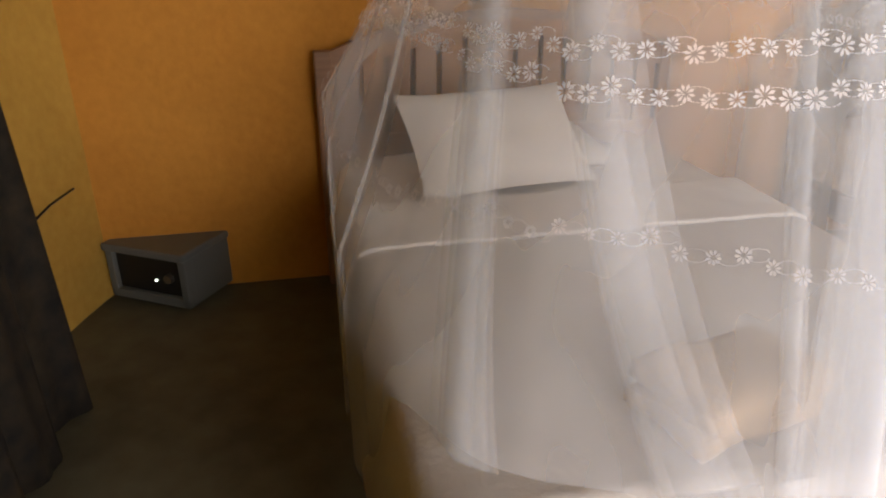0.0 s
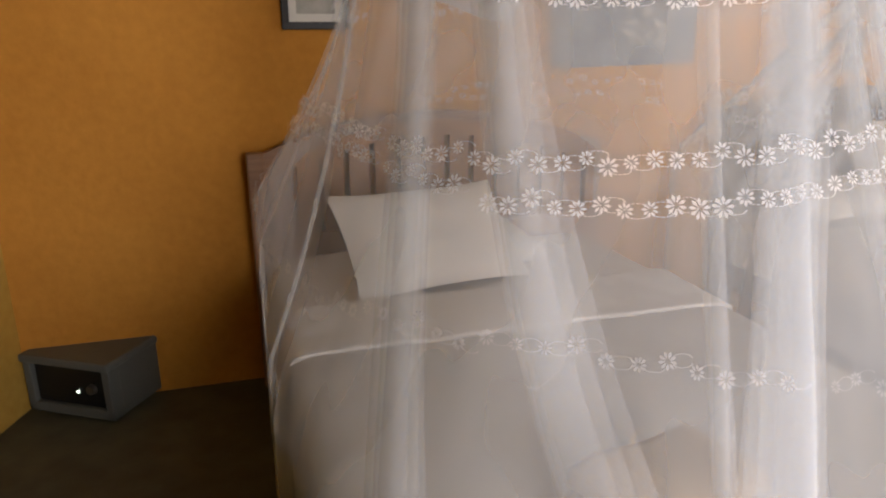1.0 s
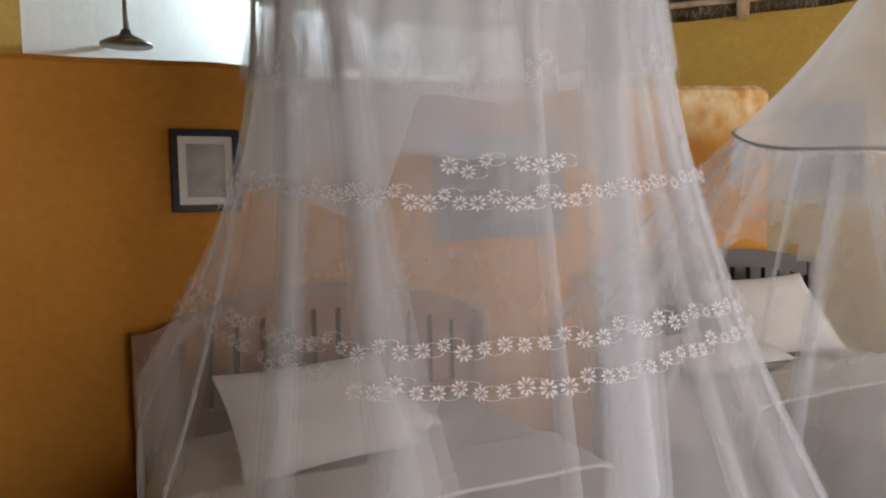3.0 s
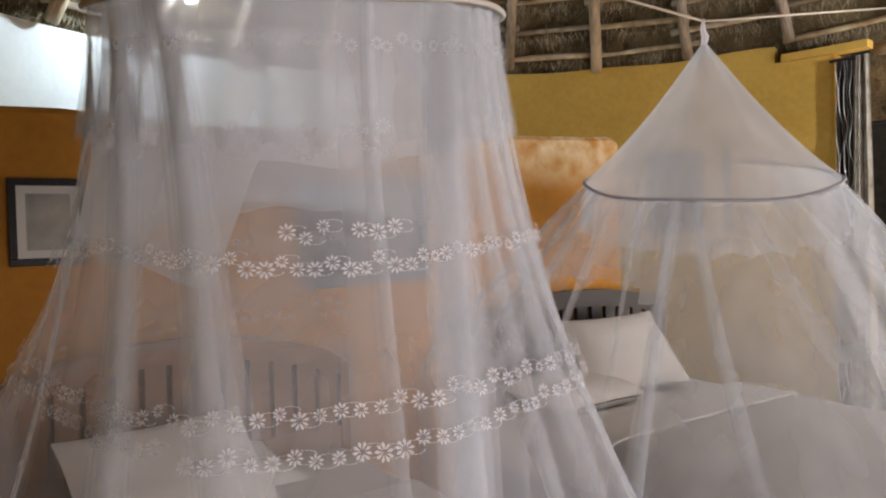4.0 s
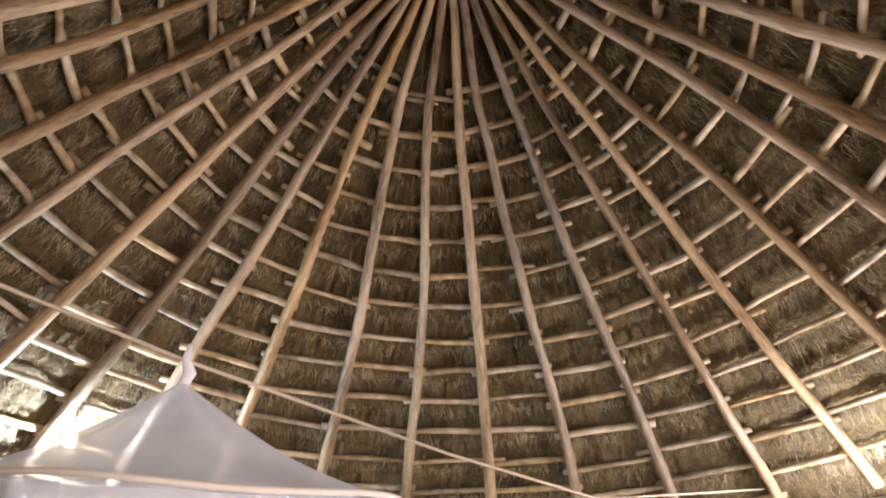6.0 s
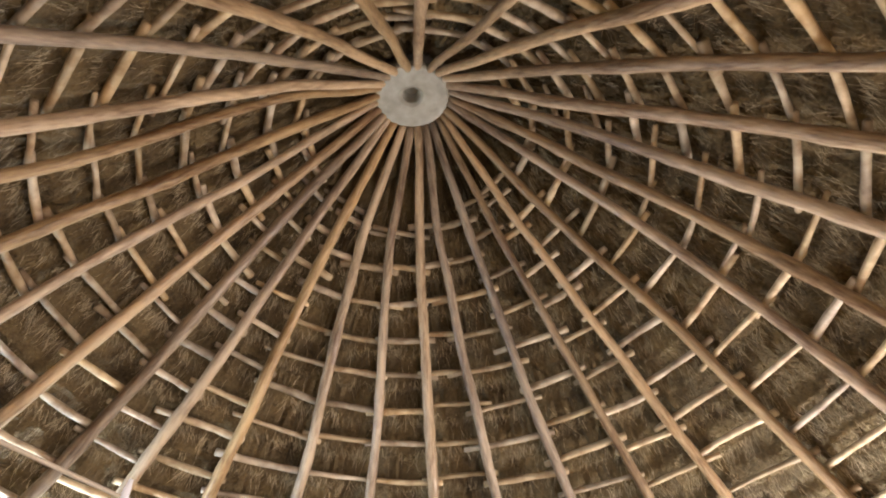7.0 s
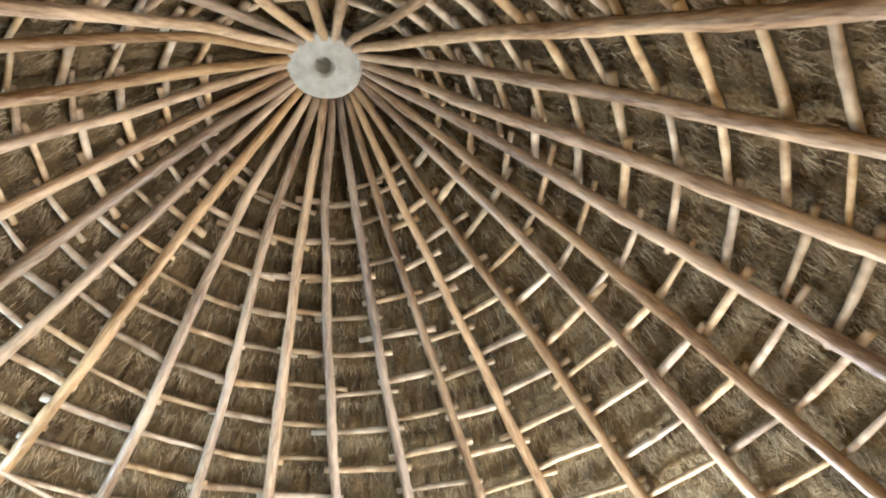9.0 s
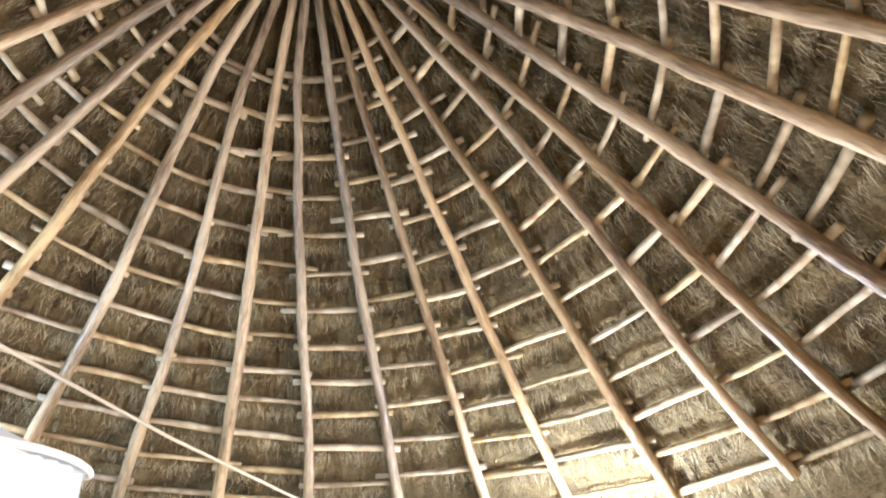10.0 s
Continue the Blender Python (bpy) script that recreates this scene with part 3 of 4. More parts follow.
def net(label, cu, cv, r, z_ring, z_apex, hu, hv, bu, bv, z_foot, droop, power, seed, amp0, pleats, cone_mat, skirt_mat, frill, hem, gaps, lining=0.0, knee_back=0.4, tilt=CORNER, lean=(0.0, 0.0)):
    """Round mosquito net: knot, cone, hoop, frill, and a skirt that falls over the bed. Local x = along the wall, y = into it."""
    top = empty("mosquito_net", label, "mosquito net", "nets over the beds")
    top.matrix_world = PART
    rnd_ = random.Random(int(seed * 10))

    def ring_z(t):
        return z_ring - droop * (tilt[0] * math.cos(t) + tilt[1] * math.sin(t))

    bm = bmesh.new()

    def cone(a, b):
        t = 2 * math.pi * a
        sag = 0.045 * math.sin(math.pi * b) + 0.012 * math.sin(8 * t + seed) * b * (1 - b) * 4
        rr = 0.012 + (r - 0.012) * b
        return Vector((cu + rr * math.cos(t) + lean[0] * (1 - b), -cv + rr * math.sin(t) + lean[1] * (1 - b), z_apex + (ring_z(t) - z_apex) * b - sag))
    grid(bm, cone, 90, 14, close=True)
    part("cone", bm, cone_mat, top, "taut white net cone", smooth=True)
    bm = bmesh.new()
    pts = [Vector((cu + (r + 0.004) * math.cos(t), -cv + (r + 0.004) * math.sin(t), ring_z(t) + 0.006 * math.sin(5 * t + seed))) for t in [2 * math.pi * i / 72 for i in range(73)]]
    tube(bm, pts, 0.0075, 6, caps=False)
    part("hoop", bm, hem, top, "hoop in a greyish hem", smooth=True)
    bm = bmesh.new()
    au, av = cu + lean[0], -cv + lean[1]
    tube(bm, [(au, av, z_apex - 0.04), (au, av, z_apex), (au + 0.012, av, z_apex + 0.035), (au - 0.006, av, z_apex + 0.07), (au, av, z_apex + 0.12)], [0.03, 0.014, 0.019, 0.013, 0.006], 8)
    part("knot", bm, M_LACE, top, "twisted white tie", smooth=True)

    def skirt(t, b, lift=0.0):
        c, s = math.cos(t), math.sin(t)
        z0 = ring_z(t) - 0.004
        z = z0 + (z_foot - z0) * b
        x0, y0 = cu + (r - 0.022) * c, -cv + (r - 0.022) * s
        x1, y1 = round_rect(t, bu, -bv, hu, hv)
        knee = 0.6 + knee_back * max(0.0, s) ** 0.7
        w = min(1.0, (z0 - z) / (z0 - knee)) ** power
        x, y = x0 + (x1 - x0) * w, y0 + (y1 - y0) * w
        f = 0.7 * math.sin(11 * t + seed) + 0.6 * math.sin(23 * t + 2 * seed + 1.2 * math.sin(4 * t))
        d = Vector((x - bu, y + bv, 0)).normalized()
        grow = 0.15 + 0.85 * min(1.0, b * 1.6)
        return Vector((x, y, z)) + d * (f * amp0 * grow + lift)
    bm = bmesh.new()
    grid(bm, lambda a, b: skirt(2 * math.pi * a, b), 420, 26, close=True)
    # the parted front
    gone = []
    bm.faces.ensure_lookup_table()
    for i, face in enumerate(bm.faces):
        a, b = (i % 420 + 0.5) * 360 / 420, (i // 420 + 0.5) / 26
        for d0, d1, b0 in gaps:
            mid, half = (d0 + d1) / 2, (d1 - d0) / 2
            if abs(a - mid) < half * min(1.0, max(0.0, (b - b0) * 9) ** 0.5):
                gone.append(face)
                break
    bmesh.ops.delete(bm, geom=gone, context="FACES")
    part("skirt", bm, skirt_mat, top, "sheer white gathered net", smooth=True)
    # gathers: the net doubled over on itself
    for deg, w0, w1, layers, slant in pleats:
        bm = bmesh.new()
        t0 = radians(deg)
        for k in range(layers):
            def f(a, b, k=k):
                half = (w0 + (w1 - w0) * b) / 2 * (1 - k / (layers + 0.6))
                span = (skirt(t0 + 0.01, b) - skirt(t0 - 0.01, b)).length / 0.02
                t = t0 + radians(slant) * b + (2 * a - 1) * half / span + 0.012 * math.sin(5 * b + deg + k)
                return skirt(t, b, 0.004 + 0.004 * k + 0.010 * math.sin(math.pi * a))
            grid(bm, f, 4, 24)
        part("pleat", bm, M_PLEAT, top, smooth=True)
    if lining:
        bm = bmesh.new()

        def reach(t):
            """How far down the second layer falls: lower on the side where the net is parted."""
            d = math.degrees(t) % 360
            short = lining if d < 231 else max(0.17, lining - 0.02 * (d - 231))
            return short + 0.012 * math.sin(3 * t + 0.8) + 0.004 * math.sin(13 * t)
        grid(bm, lambda a, b: skirt(2 * math.pi * a, b * reach(2 * math.pi * a), -0.02), 360, 18, close=True)
        part("lining", bm, M_LINING, top, "second thin layer hanging inside the first", smooth=True)
    if frill:
        bm = bmesh.new()

        def fr(a, b):
            t = 2 * math.pi * a
            c, s = math.cos(t), math.sin(t)
            scallop = 0.03 * abs(math.cos(12 * t))
            rr = r - 0.012 + 0.025 * b * math.sin(36 * t + seed) + 0.02 * b
            return Vector((cu + rr * c, -cv + rr * s, ring_z(t) - 0.004 - (frill - scallop) * b))
        grid(bm, fr, 360, 8, close=True)
        part("frill", bm, M_FRILL if frill > 0.3 else M_FRILL2, top, "gathered lace frill with a scalloped edge", smooth=True)
        bm = bmesh.new()
        for i in range(24):
            t = 2 * math.pi * (i + 0.5) / 24
            p = fr(t / (2 * math.pi), 0.93)
            n = Vector((math.cos(t), math.sin(t), 0))
            x = Vector((-n.y, n.x, 0))
            for k in range(9):
                q = math.pi * (1 + k / 8)
                flower(bm, p + n * 0.012 + x * math.cos(q) * 0.066 + Vector((0, 0, 0.03 + math.sin(q) * 0.05)), n, Vector((0, 0, 1)), 0.011, 6, k)
                if k % 2:
                    flower(bm, p + n * 0.012 + x * math.cos(q) * 0.042 + Vector((0, 0, 0.035 + math.sin(q) * 0.03)), n, Vector((0, 0, 1)), 0.008, 5, k)
            flower(bm, p + Vector((0, 0, 0.035)) + n * 0.01, n, Vector((0, 0, 1)), 0.018)
            for share, turn in ((0.3, 0.0), (0.33, 0.05), (0.29, 0.11), (0.34, 0.17)):
                flower(bm, fr((t + turn) / (2 * math.pi), share) + n * 0.01, n, Vector((0, 0, 1)), 0.015)
        part("frill_lace", bm, M_SCALLOP, top, "white lace scallops")
    return top, skirt, rnd_


net1, skirt1, rnd1 = net("sheer white mosquito net with embroidered flower bands over a bed", 1.046, 1.237, 0.543, 2.147, 2.43, 0.825, 1.12, 1.025, 1.12, 0.12, 0.13, 1.7, 1.0, 0.010,
                         [(176, 0.02, 0.03, 2, 10), (198, 0.13, 0.13, 3, 45), (213, 0.10, 0.17, 3, 53),
                          (262, 0.03, 0.05, 2, -6), (283, 0.16, 0.15, 5, -28), (292, 0.05, 0.04, 3, -18), (298, 0.05, 0.05, 3, -14), (305, 0.06, 0.06, 3, -10),
                          (318, 0.06, 0.08, 2, 0), (335, 0.08, 0.1, 2, 0), (20, 0.06, 0.1, 1, 0), (140, 0.05, 0.08, 1, 0)],
                         M_CONE, M_NET, 0.33, M_HEM, [], 0.3, tilt=TILT, lean=(-0.041, 0.037))
bm = bmesh.new()
TAU = 2 * math.pi


def level(z, wave=0.0):
    """The share of the skirt's fall at which it is z high, with a slow wave."""
    def b_of(t):
        top_z = 2.143 - 0.13 * (TILT[0] * math.cos(t) + TILT[1] * math.sin(t))
        return (top_z - z - wave * math.sin(3 * t + z * 9)) / (top_z - 0.12)
    return b_of


for z, wave, size in ((1.505, -0.025, 0.0175), (1.235, 0.015, 0.0175), (1.178, 0.025, 0.0175)):
    t0 = rnd1.uniform(0, 0.1)
    garland(bm, skirt1, t0, t0 + TAU - 0.05, level(z, wave), 0.047, size, rnd1)
garland(bm, skirt1, radians(244), radians(264), level(1.545, 0.0), 0.055, 0.018, rnd1)
part("embroidery", bm, M_LACE, net1, "white embroidered daisy garlands")
bm = bmesh.new()
garland(bm, skirt1, 0.03, TAU, level(0.9, 0.05), 0.05, 0.015, rnd1)
part("embroidery", bm, M_SCALLOP, net1, "fainter lowest daisy garland")
net2, skirt2, rnd2 = net("white mosquito net with a grey hoop over the dark-wood bed", 3.26, 0.90, 0.585, 1.765, 2.42, 1.08, 1.2, 3.12, 1.08, 0.12, 0.14, 0.95, 2.0, 0.03,
                         [(172, 0.03, 0.04, 2, 0), (188, 0.03, 0.05, 2, 4), (203, 0.05, 0.09, 3, -4), (212, 0.04, 0.08, 2, 12), (228, 0.06, 0.16, 1, 30), (246, 0.10, 0.2, 1, 24),
                          (262, 0.18, 0.14, 1, 34), (280, 0.2, 0.2, 1, 18), (300, 0.16, 0.2, 2, -22), (318, 0.22, 0.26, 2, -14), (332, 0.24, 0.34, 2, -10), (345, 0.1, 0.2, 2, 0), (158, 0.06, 0.10, 3, 0), (148, 0.08, 0.16, 4, 4), (135, 0.08, 0.12, 3, 0)],
                         M_NET2, M_NET, 0.24, M_GREYHEM, [(163, 200, 0.19)])


def cord(name, pts, r, label):
    bm = bmesh.new()
    tube(bm, pts, r, 6)
    return tagged(part(name, bm, M_ROPE, smooth=True), label, "cord")


A1, A2 = P(0.985, 1.2, 2.50), P(3.26, 0.90, 2.53)
cord("cord", [Vector((-1.93, 0.22, 2.60)), Vector((-1.22, 1.455, 2.60)), A1, A1.lerp(A2, 0.5) - Vector((0, 0, 0.02)), A2, polar(3.1, 50.2, roof_z(3.1) + 0.02)], 0.006, "pale cord strung between the net tops")


# ---------------------------------------------------------------- things
def safe():
    top = empty("safe", "small grey metal safe on the floor in a corner", "safe")
    top.matrix_world = pose(-2.63, 1.645, 0, 0, 0, 14)
    w, d, h = 0.40, 0.31, 0.255
    bm = bmesh.new()
    box(bm, (-w / 2, -d / 2 + 0.05, 0.012), (w / 2, d / 2, h - 0.02), bevel=0.008)
    for s in (-1, 1):
        box(bm, (s * w / 2 - (0.035 if s > 0 else 0), -d / 2, 0.012), (s * w / 2 + (0 if s > 0 else 0.035), -d / 2 + 0.06, h - 0.02), bevel=0.005)
    box(bm, (-w / 2, -d / 2, 0.012), (w / 2, -d / 2 + 0.06, 0.05), bevel=0.005)
    part("body", bm, M_SAFE, top)
    bm = bmesh.new()
    box(bm, (-w / 2 - 0.006, -d / 2 - 0.012, h - 0.035), (w / 2 + 0.006, d / 2 + 0.004, h), bevel=0.01)
    part("lid", bm, M_SAFE, top)
    bm = bmesh.new()
    box(bm, (-w / 2 + 0.036, -d / 2 + 0.02, 0.052), (w / 2 - 0.036, -d / 2 + 0.049, h - 0.037), bevel=0.004)
    panel = part("front_panel", bm, M_BLACK, top, "recessed black front")
    bm = bmesh.new()
    bmesh.ops.create_cone(bm, cap_ends=True, segments=18, radius1=0.022, radius2=0.018, depth=0.02, matrix=pose(0.1, -d / 2 + 0.012, 0.13, 90))
    part("knob", bm, M_CHROME, panel, "round metal knob")
    bm = bmesh.new()
    bmesh.ops.create_uvsphere(bm, u_segments=10, v_segments=6, radius=0.005, matrix=Matrix.Translation((0.03, -d / 2 + 0.018, 0.11)))
    part("indicator", bm, M_LED, panel, "small white indicator light")
    for x in (-0.155, 0.155):
        for y in (-0.1, 0.1):
            bm = bmesh.new()
            bmesh.ops.create_cone(bm, cap_ends=True, segments=12, radius1=0.016, radius2=0.018, depth=0.014, matrix=Matrix.Translation((x, y, 0.007)))
            part("foot", bm, M_BLACK, top)


safe()


def wall_frame(u, z, w, h):
    top = empty("picture_frame", "black picture frame with a white mount, hung on the orange wall", "picture frame")
    top.matrix_world = PART @ Matrix.Translation((u, 0, z))
    b, d = 0.028, 0.024
    for lo, hi in (((0, -d, 0), (w, -0.002, b)), ((0, -d, h - b), (w, -0.002, h)), ((0, -d, b), (b, -0.002, h - b)), ((w - b, -d, b), (w, -0.002, h - b))):
        bm = bmesh.new()
        box(bm, lo, hi, bevel=0.003)
        part("frame_bar", bm, M_BLACK, top)
    bm = bmesh.new()
    m = 0.03
    for lo, hi in (((b, -0.012, b), (w - b, -0.004, b + m)), ((b, -0.012, h - b - m), (w - b, -0.004, h - b)), ((b, -0.012, b + m), (b + m, -0.004, h - b - m)), ((w - b - m, -0.012, b + m), (w - b, -0.004, h - b - m))):
        box(bm, lo, hi)
    part("mount", bm, M_WHITE, top, "white card mount")
    bm = bmesh.new()
    box(bm, (b + m, -0.008, b + m), (w - b - m, -0.003, h - b - m))
    part("print", bm, M_PAPER, top, "faded grey print")


wall_frame(0.368, 1.455, 0.265, 0.33)


def canvas():
    top = empty("canvas_picture", "unframed blue-grey canvas picture on the orange wall", "picture")
    top.matrix_world = PART @ Matrix.Translation((1.50, 0, 1.29)) @ pose(0, 0, 0, 0, -1.0, 0)
    bm = bmesh.new()
    box(bm, (0, -0.032, 0), (0.70, -0.002, 0.505), bevel=0.004)
    part("canvas", bm, M_CANVAS, top)
    bm = bmesh.new()
    rnd = random.Random(3)
    for i in range(26):
        x, z = rnd.uniform(0.3, 0.6), rnd.uniform(0.1, 0.45)
        a, s = rnd.uniform(0, 3.1), rnd.uniform(0.015, 0.05)
        q = [(x + s * math.cos(a + t) * k, -0.0345, z + s * math.sin(a + t) * k) for t, k in ((0, 1.6), (1.6, 0.5), (3.1, 1.5), (4.7, 0.45))]
        bm.faces.new([bm.verts.new(p) for p in q])
    bmesh.ops.remove_doubles(bm, verts=bm.verts, dist=0.0001)
    part("painted_strokes", bm, M_PAPER, top, "pale brush strokes")


canvas()


def curtain(name, label, a0, a1, r, z0, z1, material, waves, flare, seed, amp=0.045, past=4.0, threads=0):
    """A hanging curtain along the round wall, with deep folds."""
    bm = bmesh.new()

    def f(a, b):
        deg = a0 + (a1 - a0) * (0.5 + (a - 0.5) * (1 + flare * b))
        ph = 2 * math.pi * waves * a + seed + 0.6 * math.sin(3 * a + b * 2)
        rr = r + amp * (0.4 + 0.6 * b) * math.sin(ph) + 0.34 * amp * math.sin(2.3 * ph + 1)
        return polar(rr - 0.05 * flare * b, deg, z1 + (z0 - z1) * b)
    grid(bm, f, 80, 24)
    r_ = bmesh.ops.extrude_face_region(bm, geom=bm.faces[:])
    for v in [q for q in r_["geom"] if isinstance(q, bmesh.types.BMVert)]:
        d = Vector((CX - v.co.x, CY - v.co.y, 0)).normalized()
        v.co -= d * 0.004
    bmesh.ops.recalc_face_normals(bm, faces=bm.faces)
    top = empty(name, label, "curtain")
    part("cloth", bm, material, top, smooth=True)
    rnd = random.Random(5)
    for i in range(threads):
        bm = bmesh.new()
        a, ph, k = (i + rnd.uniform(0.2, 0.8)) / threads, rnd.uniform(0, 6), rnd.uniform(9, 15)
        pts = []
        for j in range(60):
            b = j / 59
            aa = a + 0.05 * math.sin(k * b * 3 + ph) + 0.025 * math.sin(31 * b + ph * 2)
            p = f(min(0.99, max(0.01, aa)), b)
            pts.append(p + Vector((CX - p.x, CY - p.y, 0)).normalized() * 0.006)
        tube(bm, pts, [0.001 + 0.0022 * abs(math.sin(17 * j / 59 + ph)) for j in range(60)], 5)
        part("thread", bm, M_WHITE, top, "pale wavy thread")
    bm = bmesh.new()
    n = 12
    tube(bm, [polar(r, a0 - past + (a1 - a0 + 2 * past) * i / n, z1 + 0.012) for i in range(n + 1)], 0.012, 8)
    part("rod", bm, M_DARKWOOD, top, "dark curtain rod", smooth=True)


curtain("curtain", "black patterned curtain hanging to the floor by the ochre wall", 221.8, 246, 2.86, 0.02, 2.3, M_CURTAIN, 6, 0.32, 0.3)
curtain("curtain", "black curtain with pale wavy threads, drawn aside", 54.6, 56.6, 3.16, 0.1, 2.64, M_CURTAIN, 3, 0.1, 1.0, 0.03, past=0.6, threads=5)
curtain("curtain", "pale grey wrinkled curtain, drawn aside", 52.7, 54.5, 3.15, 0.1, 2.66, M_CURTAIN_L, 2, 0.9, 2.0, 0.03, past=0.2)
# No curtain hangs here: an added dark sheet stands for the alcove's dark wall.
curtain("curtain", "dark sheet added across the opening, standing for the dark alcove beyond", 41.5, 53.5, 3.30, 0.1, 2.2, M_CURTAIN, 2, 0.0, 2.4, 0.002)


def lintel():
    bm = bmesh.new()
    tube(bm, [polar(R + 0.1, 17 + 36 * i / 12, 2.72 + 0.012 * math.sin(i)) for i in range(13)], 0.045, 8)
    tagged(part("lintel_pole", bm, M_POLE, smooth=True), "brown gum-pole lintel over the wide opening", "beam", kind="structure")
    bm = bmesh.new()
    for i in range(8):
        a0, a1 = 53.0 + 1.25 * i, 54.25 + 1.25 * i
        q = [bm.verts.new(polar(r, a, z)) for a in (a0, a1) for r, z in ((R - 0.05, 2.712), (R + 0.06, 2.712), (R + 0.06, 2.765), (R - 0.05, 2.765))]
        for k in range(4):
            bm.faces.new((q[k], q[(k + 1) % 4], q[4 + (k + 1) % 4], q[4 + k]))
        if i in (0, 7):
            bm.faces.new(q[:4] if i == 0 else q[4:])
    bmesh.ops.remove_doubles(bm, verts=bm.verts, dist=0.0005)
    bmesh.ops.recalc_face_normals(bm, faces=bm.faces)
    tagged(part("wall_plate", bm, M_OCHRE), "ochre painted wall plate on top of the wall", "beam", kind="structure")


lintel()


def window():
    top = tagged(new("window_1"), "small dark window with an ochre painted frame in the wall", "window", kind="structure")
    radial = Vector((math.cos(radians(75.2)), math.sin(radians(75.2)), 0))
    side = Vector((radial.y, -radial.x, 0))
    top.matrix_world = Matrix.Translation(polar(R - 0.03, 75.2, 1.42)) @ Matrix((side, radial, Vector((0, 0, 1)))).transposed().to_4x4()
    w, h = 0.72, 0.76
    for lo, hi in (((-w / 2, -0.03, 0), (w / 2, 0.04, 0.05)), ((-w / 2, -0.03, h - 0.05), (w / 2, 0.04, h)), ((-w / 2, -0.03, 0.05), (-w / 2 + 0.04, 0.04, h - 0.05)), ((w / 2 - 0.05, -0.03, 0.05), (w / 2, 0.04, h - 0.05)), ((0.12, -0.035, 0.05), (0.25, 0.04, h - 0.05))):
        bm = bmesh.new()
        box(bm, lo, hi, bevel=0.004)
        part("window_frame", bm, M_OCHRE, top)
    for x0, x1 in ((-w / 2 + 0.04, 0.12), (0.25, w / 2 - 0.05)):
        bm = bmesh.new()
        box(bm, (x0, 0.0, 0.05), (x1, 0.01, h - 0.05))
        part("pane", bm, M_GLASS, top, "dark glass pane")


window()


def shower():
    top = empty("shower", "old metal overhead shower on a bent pipe over the partition", "shower")
    d = Vector((-0.706, 0.708, 0))
    base = Vector((-2.62, 2.62, 0))
    bm = bmesh.new()
    wall_end = d * 4.6
    tube(bm, [wall_end + Vector((0, 0, 2.42)), d * 4.2 + Vector((0, 0, 2.45)), base + Vector((0, 0, 2.44)), base + Vector((0, 0, 2.40)), base + Vector((0, 0, 2.30))], 0.011, 8)
    part("pipe", bm, M_CHROME, top, smooth=True)
    bm = bmesh.new()
    prof = [(0.0, 2.31), (0.02, 2.31), (0.03, 2.285), (0.085, 2.262), (0.115, 2.245), (0.115, 2.235), (0.0, 2.232)]
    rings = []
    for r, z in prof:
        rings.append([bm.verts.new(base + Vector((r * math.cos(t), r * math.sin(t), z))) for t in [2 * math.pi * i / 24 for i in range(24)]])
    for q, s in zip(rings, rings[1:]):
        for i in range(24):
            bm.faces.new((q[i], q[(i + 1) % 24], s[(i + 1) % 24], s[i]))
    bmesh.ops.remove_doubles(bm, verts=bm.verts, dist=0.0005)
    bmesh.ops.recalc_face_normals(bm, faces=bm.faces)
    part("rose", bm, M_CHROME, top, "round shower rose", smooth=True)


shower()


def leaning_sticks():
    top = empty("stick_trestle", "two thin dark sticks leaning together behind the partition", "trestle")
    apex = P(1.09, -1.0, 2.57)
    for foot in (P(2.1, -1.0, 0.0), P(0.16, -0.95, 0.0)):
        bm = bmesh.new()
        over = (apex - foot).normalized() * 0.04
        tube(bm, [foot, foot.lerp(apex, 0.4) + Vector((0.015, 0.01, 0)), foot.lerp(apex, 0.75) - Vector((0.01, 0.008, 0)), apex + over], [0.016, 0.015, 0.013, 0.011], 8)
        part("stick", bm, M_WOOD, top, smooth=True)
    bm = bmesh.new()
    tube(bm, [apex + Vector((0.02 * math.cos(q), 0.02 * math.sin(q), 0.004 * q - 0.01)) for q in [0.7 * i for i in range(20)]], 0.004, 6)
    part("lashing", bm, M_ROPE, top, "cord lashing round the crossing", smooth=True)


leaning_sticks()


def folded_towel():
    top = empty("folded_towel", "beige towel folded into a thick bundle on the bed", "towel")
    top.matrix_world = PART @ Matrix.Translation((0.83, -1.99, 0.597)) @ pose(0, 0, 0, 0, 0, 14)
    for i, (dx, dy, z0, z1) in enumerate(((0.0, 0.0, 0.0, 0.056), (0.006, -0.005, 0.051, 0.105))):
        bm = bmesh.new()
        box(bm, (-0.145 + dx, -0.095 + dy, z0), (0.145 + dx, 0.095 + dy, z1))
        bmesh.ops.subdivide_edges(bm, edges=bm.edges[:], cuts=7, use_grid_fill=True)
        for v in bm.verts:
            e = min(0.145 - abs(v.co.x - dx), 0.095 - abs(v.co.y - dy))
            mid = (z0 + z1) / 2
            v.co.z = mid + (v.co.z - mid) * (1 - 0.35 * max(0, 1 - e / 0.03) ** 2)
            v.co += Vector([0.012 * noise.noise(v.co * 9 + Vector((k * 9, i, 0))) for k in range(3)])
            v.co.z = max(0.001, v.co.z)
        part("fold", bm, M_TOWEL, top, smooth=True)


folded_towel()


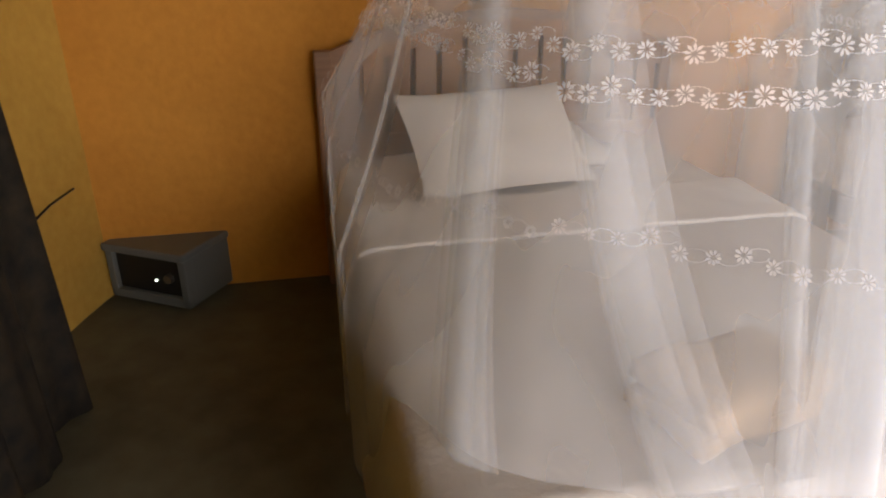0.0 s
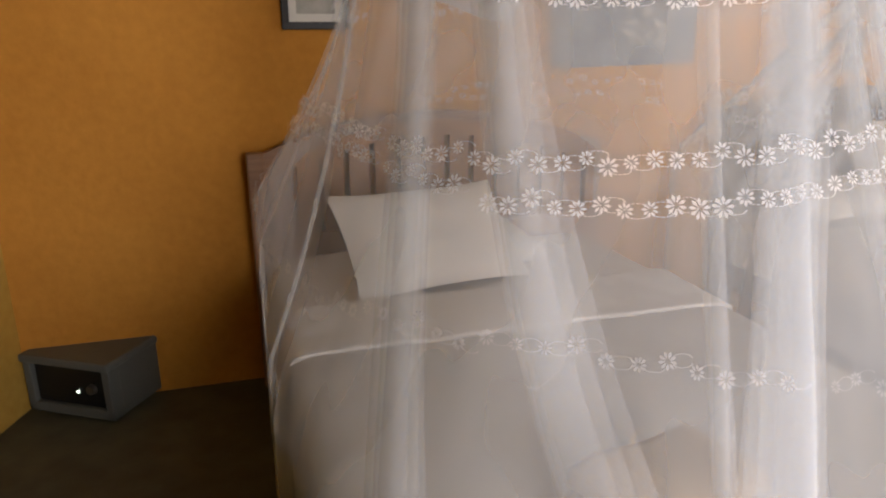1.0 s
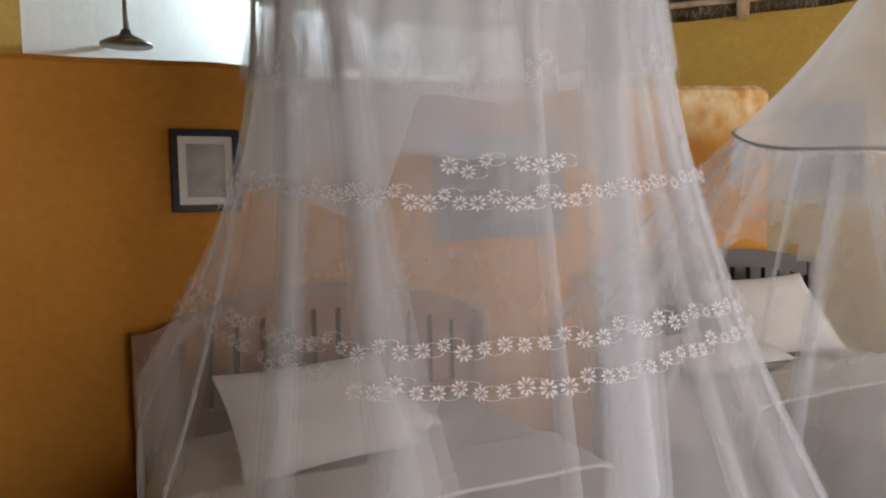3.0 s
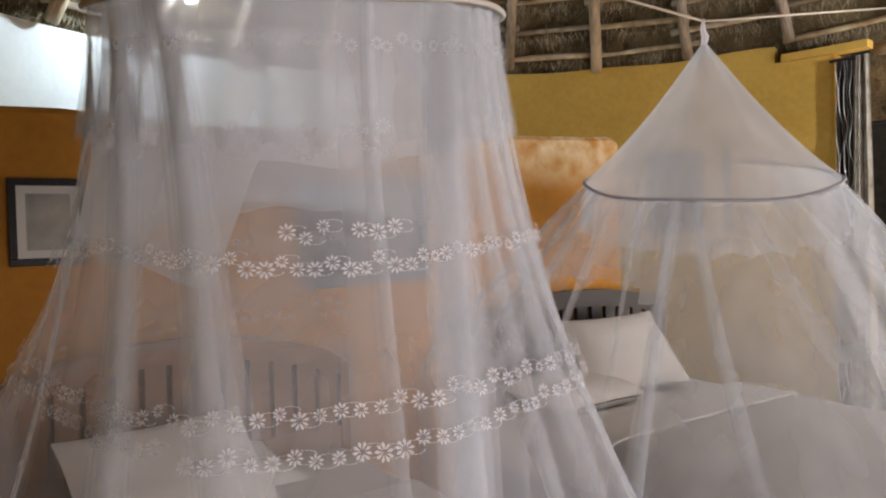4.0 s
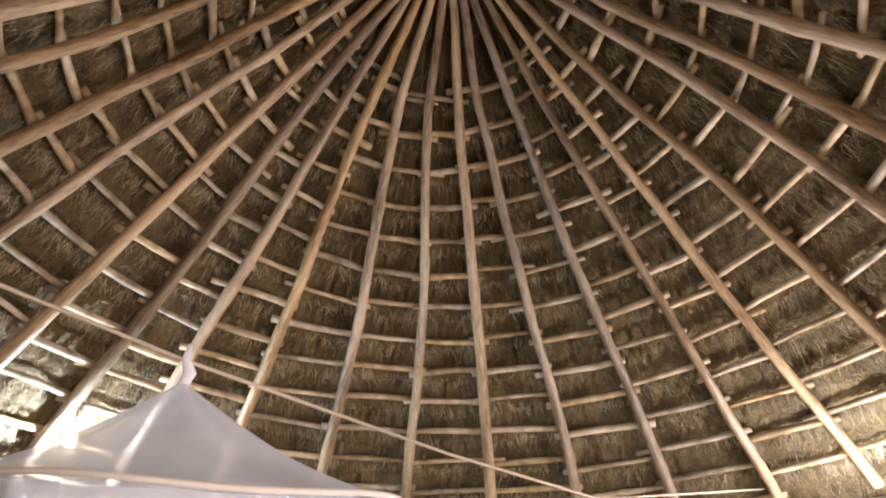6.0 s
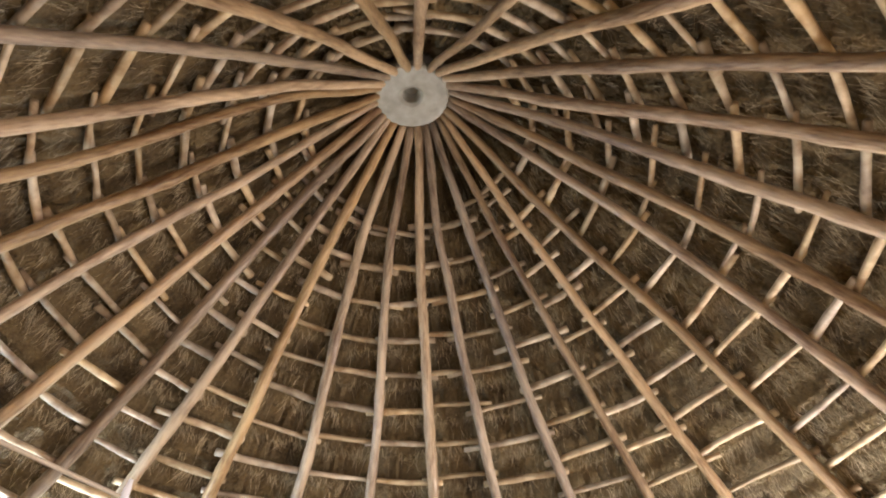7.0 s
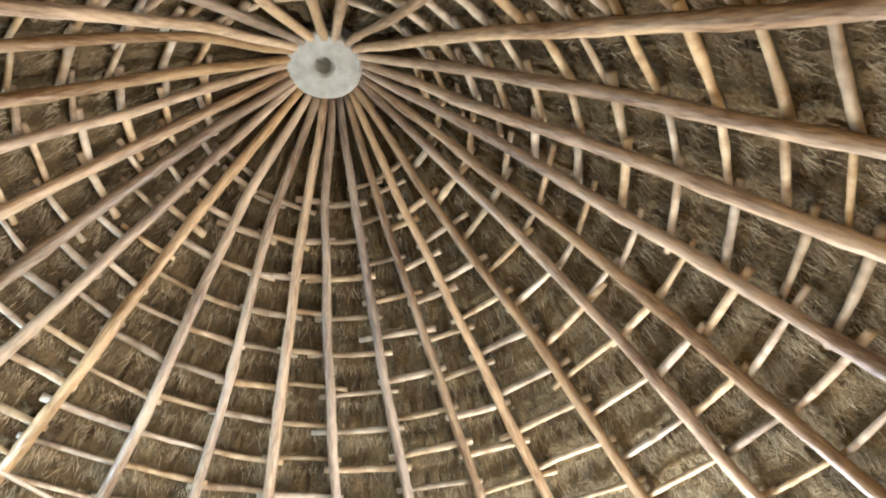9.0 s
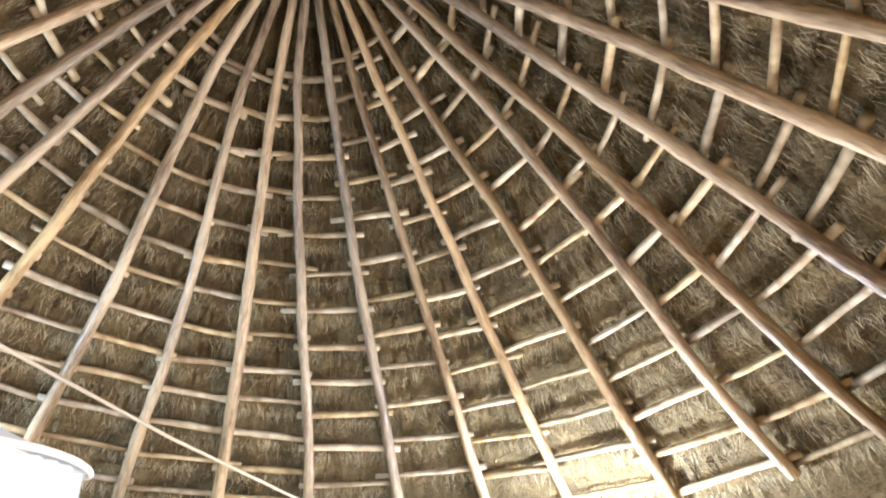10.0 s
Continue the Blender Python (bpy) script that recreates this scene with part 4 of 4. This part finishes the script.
def light_bulb():
    top = empty("light_bulb", "bare white bulb under the thatch, switched on", "light bulb")
    c = Vector((-2.40, 4.12, 3.08))
    bm = bmesh.new()
    bmesh.ops.create_uvsphere(bm, u_segments=16, v_segments=10, radius=0.035, matrix=Matrix.Translation(c))
    part("globe", bm, M_BULB, top, smooth=True)
    bm = bmesh.new()
    tube(bm, [c + Vector((0, 0, 0.02)), c + Vector((0, 0, 0.07)), c + Vector((0, 0, 0.09))], [0.018, 0.02, 0.03], 12)
    part("socket", bm, M_WHITE, top)
    bm = bmesh.new()
    tube(bm, [c + Vector((0, 0, 0.08)), c + Vector((0, 0, 0.35))], 0.004, 6)
    part("flex", bm, M_BLACK, top)
    lamp = new("bulb_light", bpy.data.lights.new("bulb_light", "POINT"))
    lamp.location = c - Vector((0, 0, 0.06))
    lamp.data.energy, lamp.data.color, lamp.data.shadow_soft_size = 80, (0.52, 0.76, 1.0), 0.04


light_bulb()

bm = bmesh.new()
tube(bm, [polar(3.09, 213.0, 0.475), polar(3.09, 210.0, 0.505), polar(3.085, 207.2, 0.52)], 0.004, 6)
tagged(part("cable", bm, M_BLACK, smooth=True), "short dark cable against the ochre wall", "cable")


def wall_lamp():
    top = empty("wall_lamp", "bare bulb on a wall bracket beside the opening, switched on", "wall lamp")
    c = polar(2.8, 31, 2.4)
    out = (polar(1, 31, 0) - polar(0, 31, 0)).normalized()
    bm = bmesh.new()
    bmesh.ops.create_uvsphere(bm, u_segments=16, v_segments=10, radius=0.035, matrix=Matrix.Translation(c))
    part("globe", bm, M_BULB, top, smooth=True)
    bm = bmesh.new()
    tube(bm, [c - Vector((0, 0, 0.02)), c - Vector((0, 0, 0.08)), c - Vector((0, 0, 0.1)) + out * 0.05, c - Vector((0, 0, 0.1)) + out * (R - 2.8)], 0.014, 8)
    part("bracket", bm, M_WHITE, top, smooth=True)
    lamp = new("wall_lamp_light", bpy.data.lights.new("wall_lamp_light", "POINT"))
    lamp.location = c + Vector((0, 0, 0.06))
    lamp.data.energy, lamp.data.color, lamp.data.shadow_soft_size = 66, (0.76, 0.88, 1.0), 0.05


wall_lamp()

# daylight in the openings
door = new("door_light", bpy.data.lights.new("door_light", "AREA"))
door.data.shape, door.data.size, door.data.size_y = "RECTANGLE", 1.4, 2.0
door.data.energy, door.data.color = 92, (0.94, 0.925, 0.98)
door.matrix_world = look(polar(R + 1.0, 306, 1.45), (-0.5, 2.3, 1.3))
opening = new("opening_light", bpy.data.lights.new("opening_light", "AREA"))
opening.data.shape, opening.data.size, opening.data.size_y = "RECTANGLE", 1.0, 1.6
opening.data.energy, opening.data.color = 60, (1.0, 0.95, 0.9)
opening.matrix_world = look(polar(R + 0.35, 31, 0.9), polar(1.2, 338, 3.4))
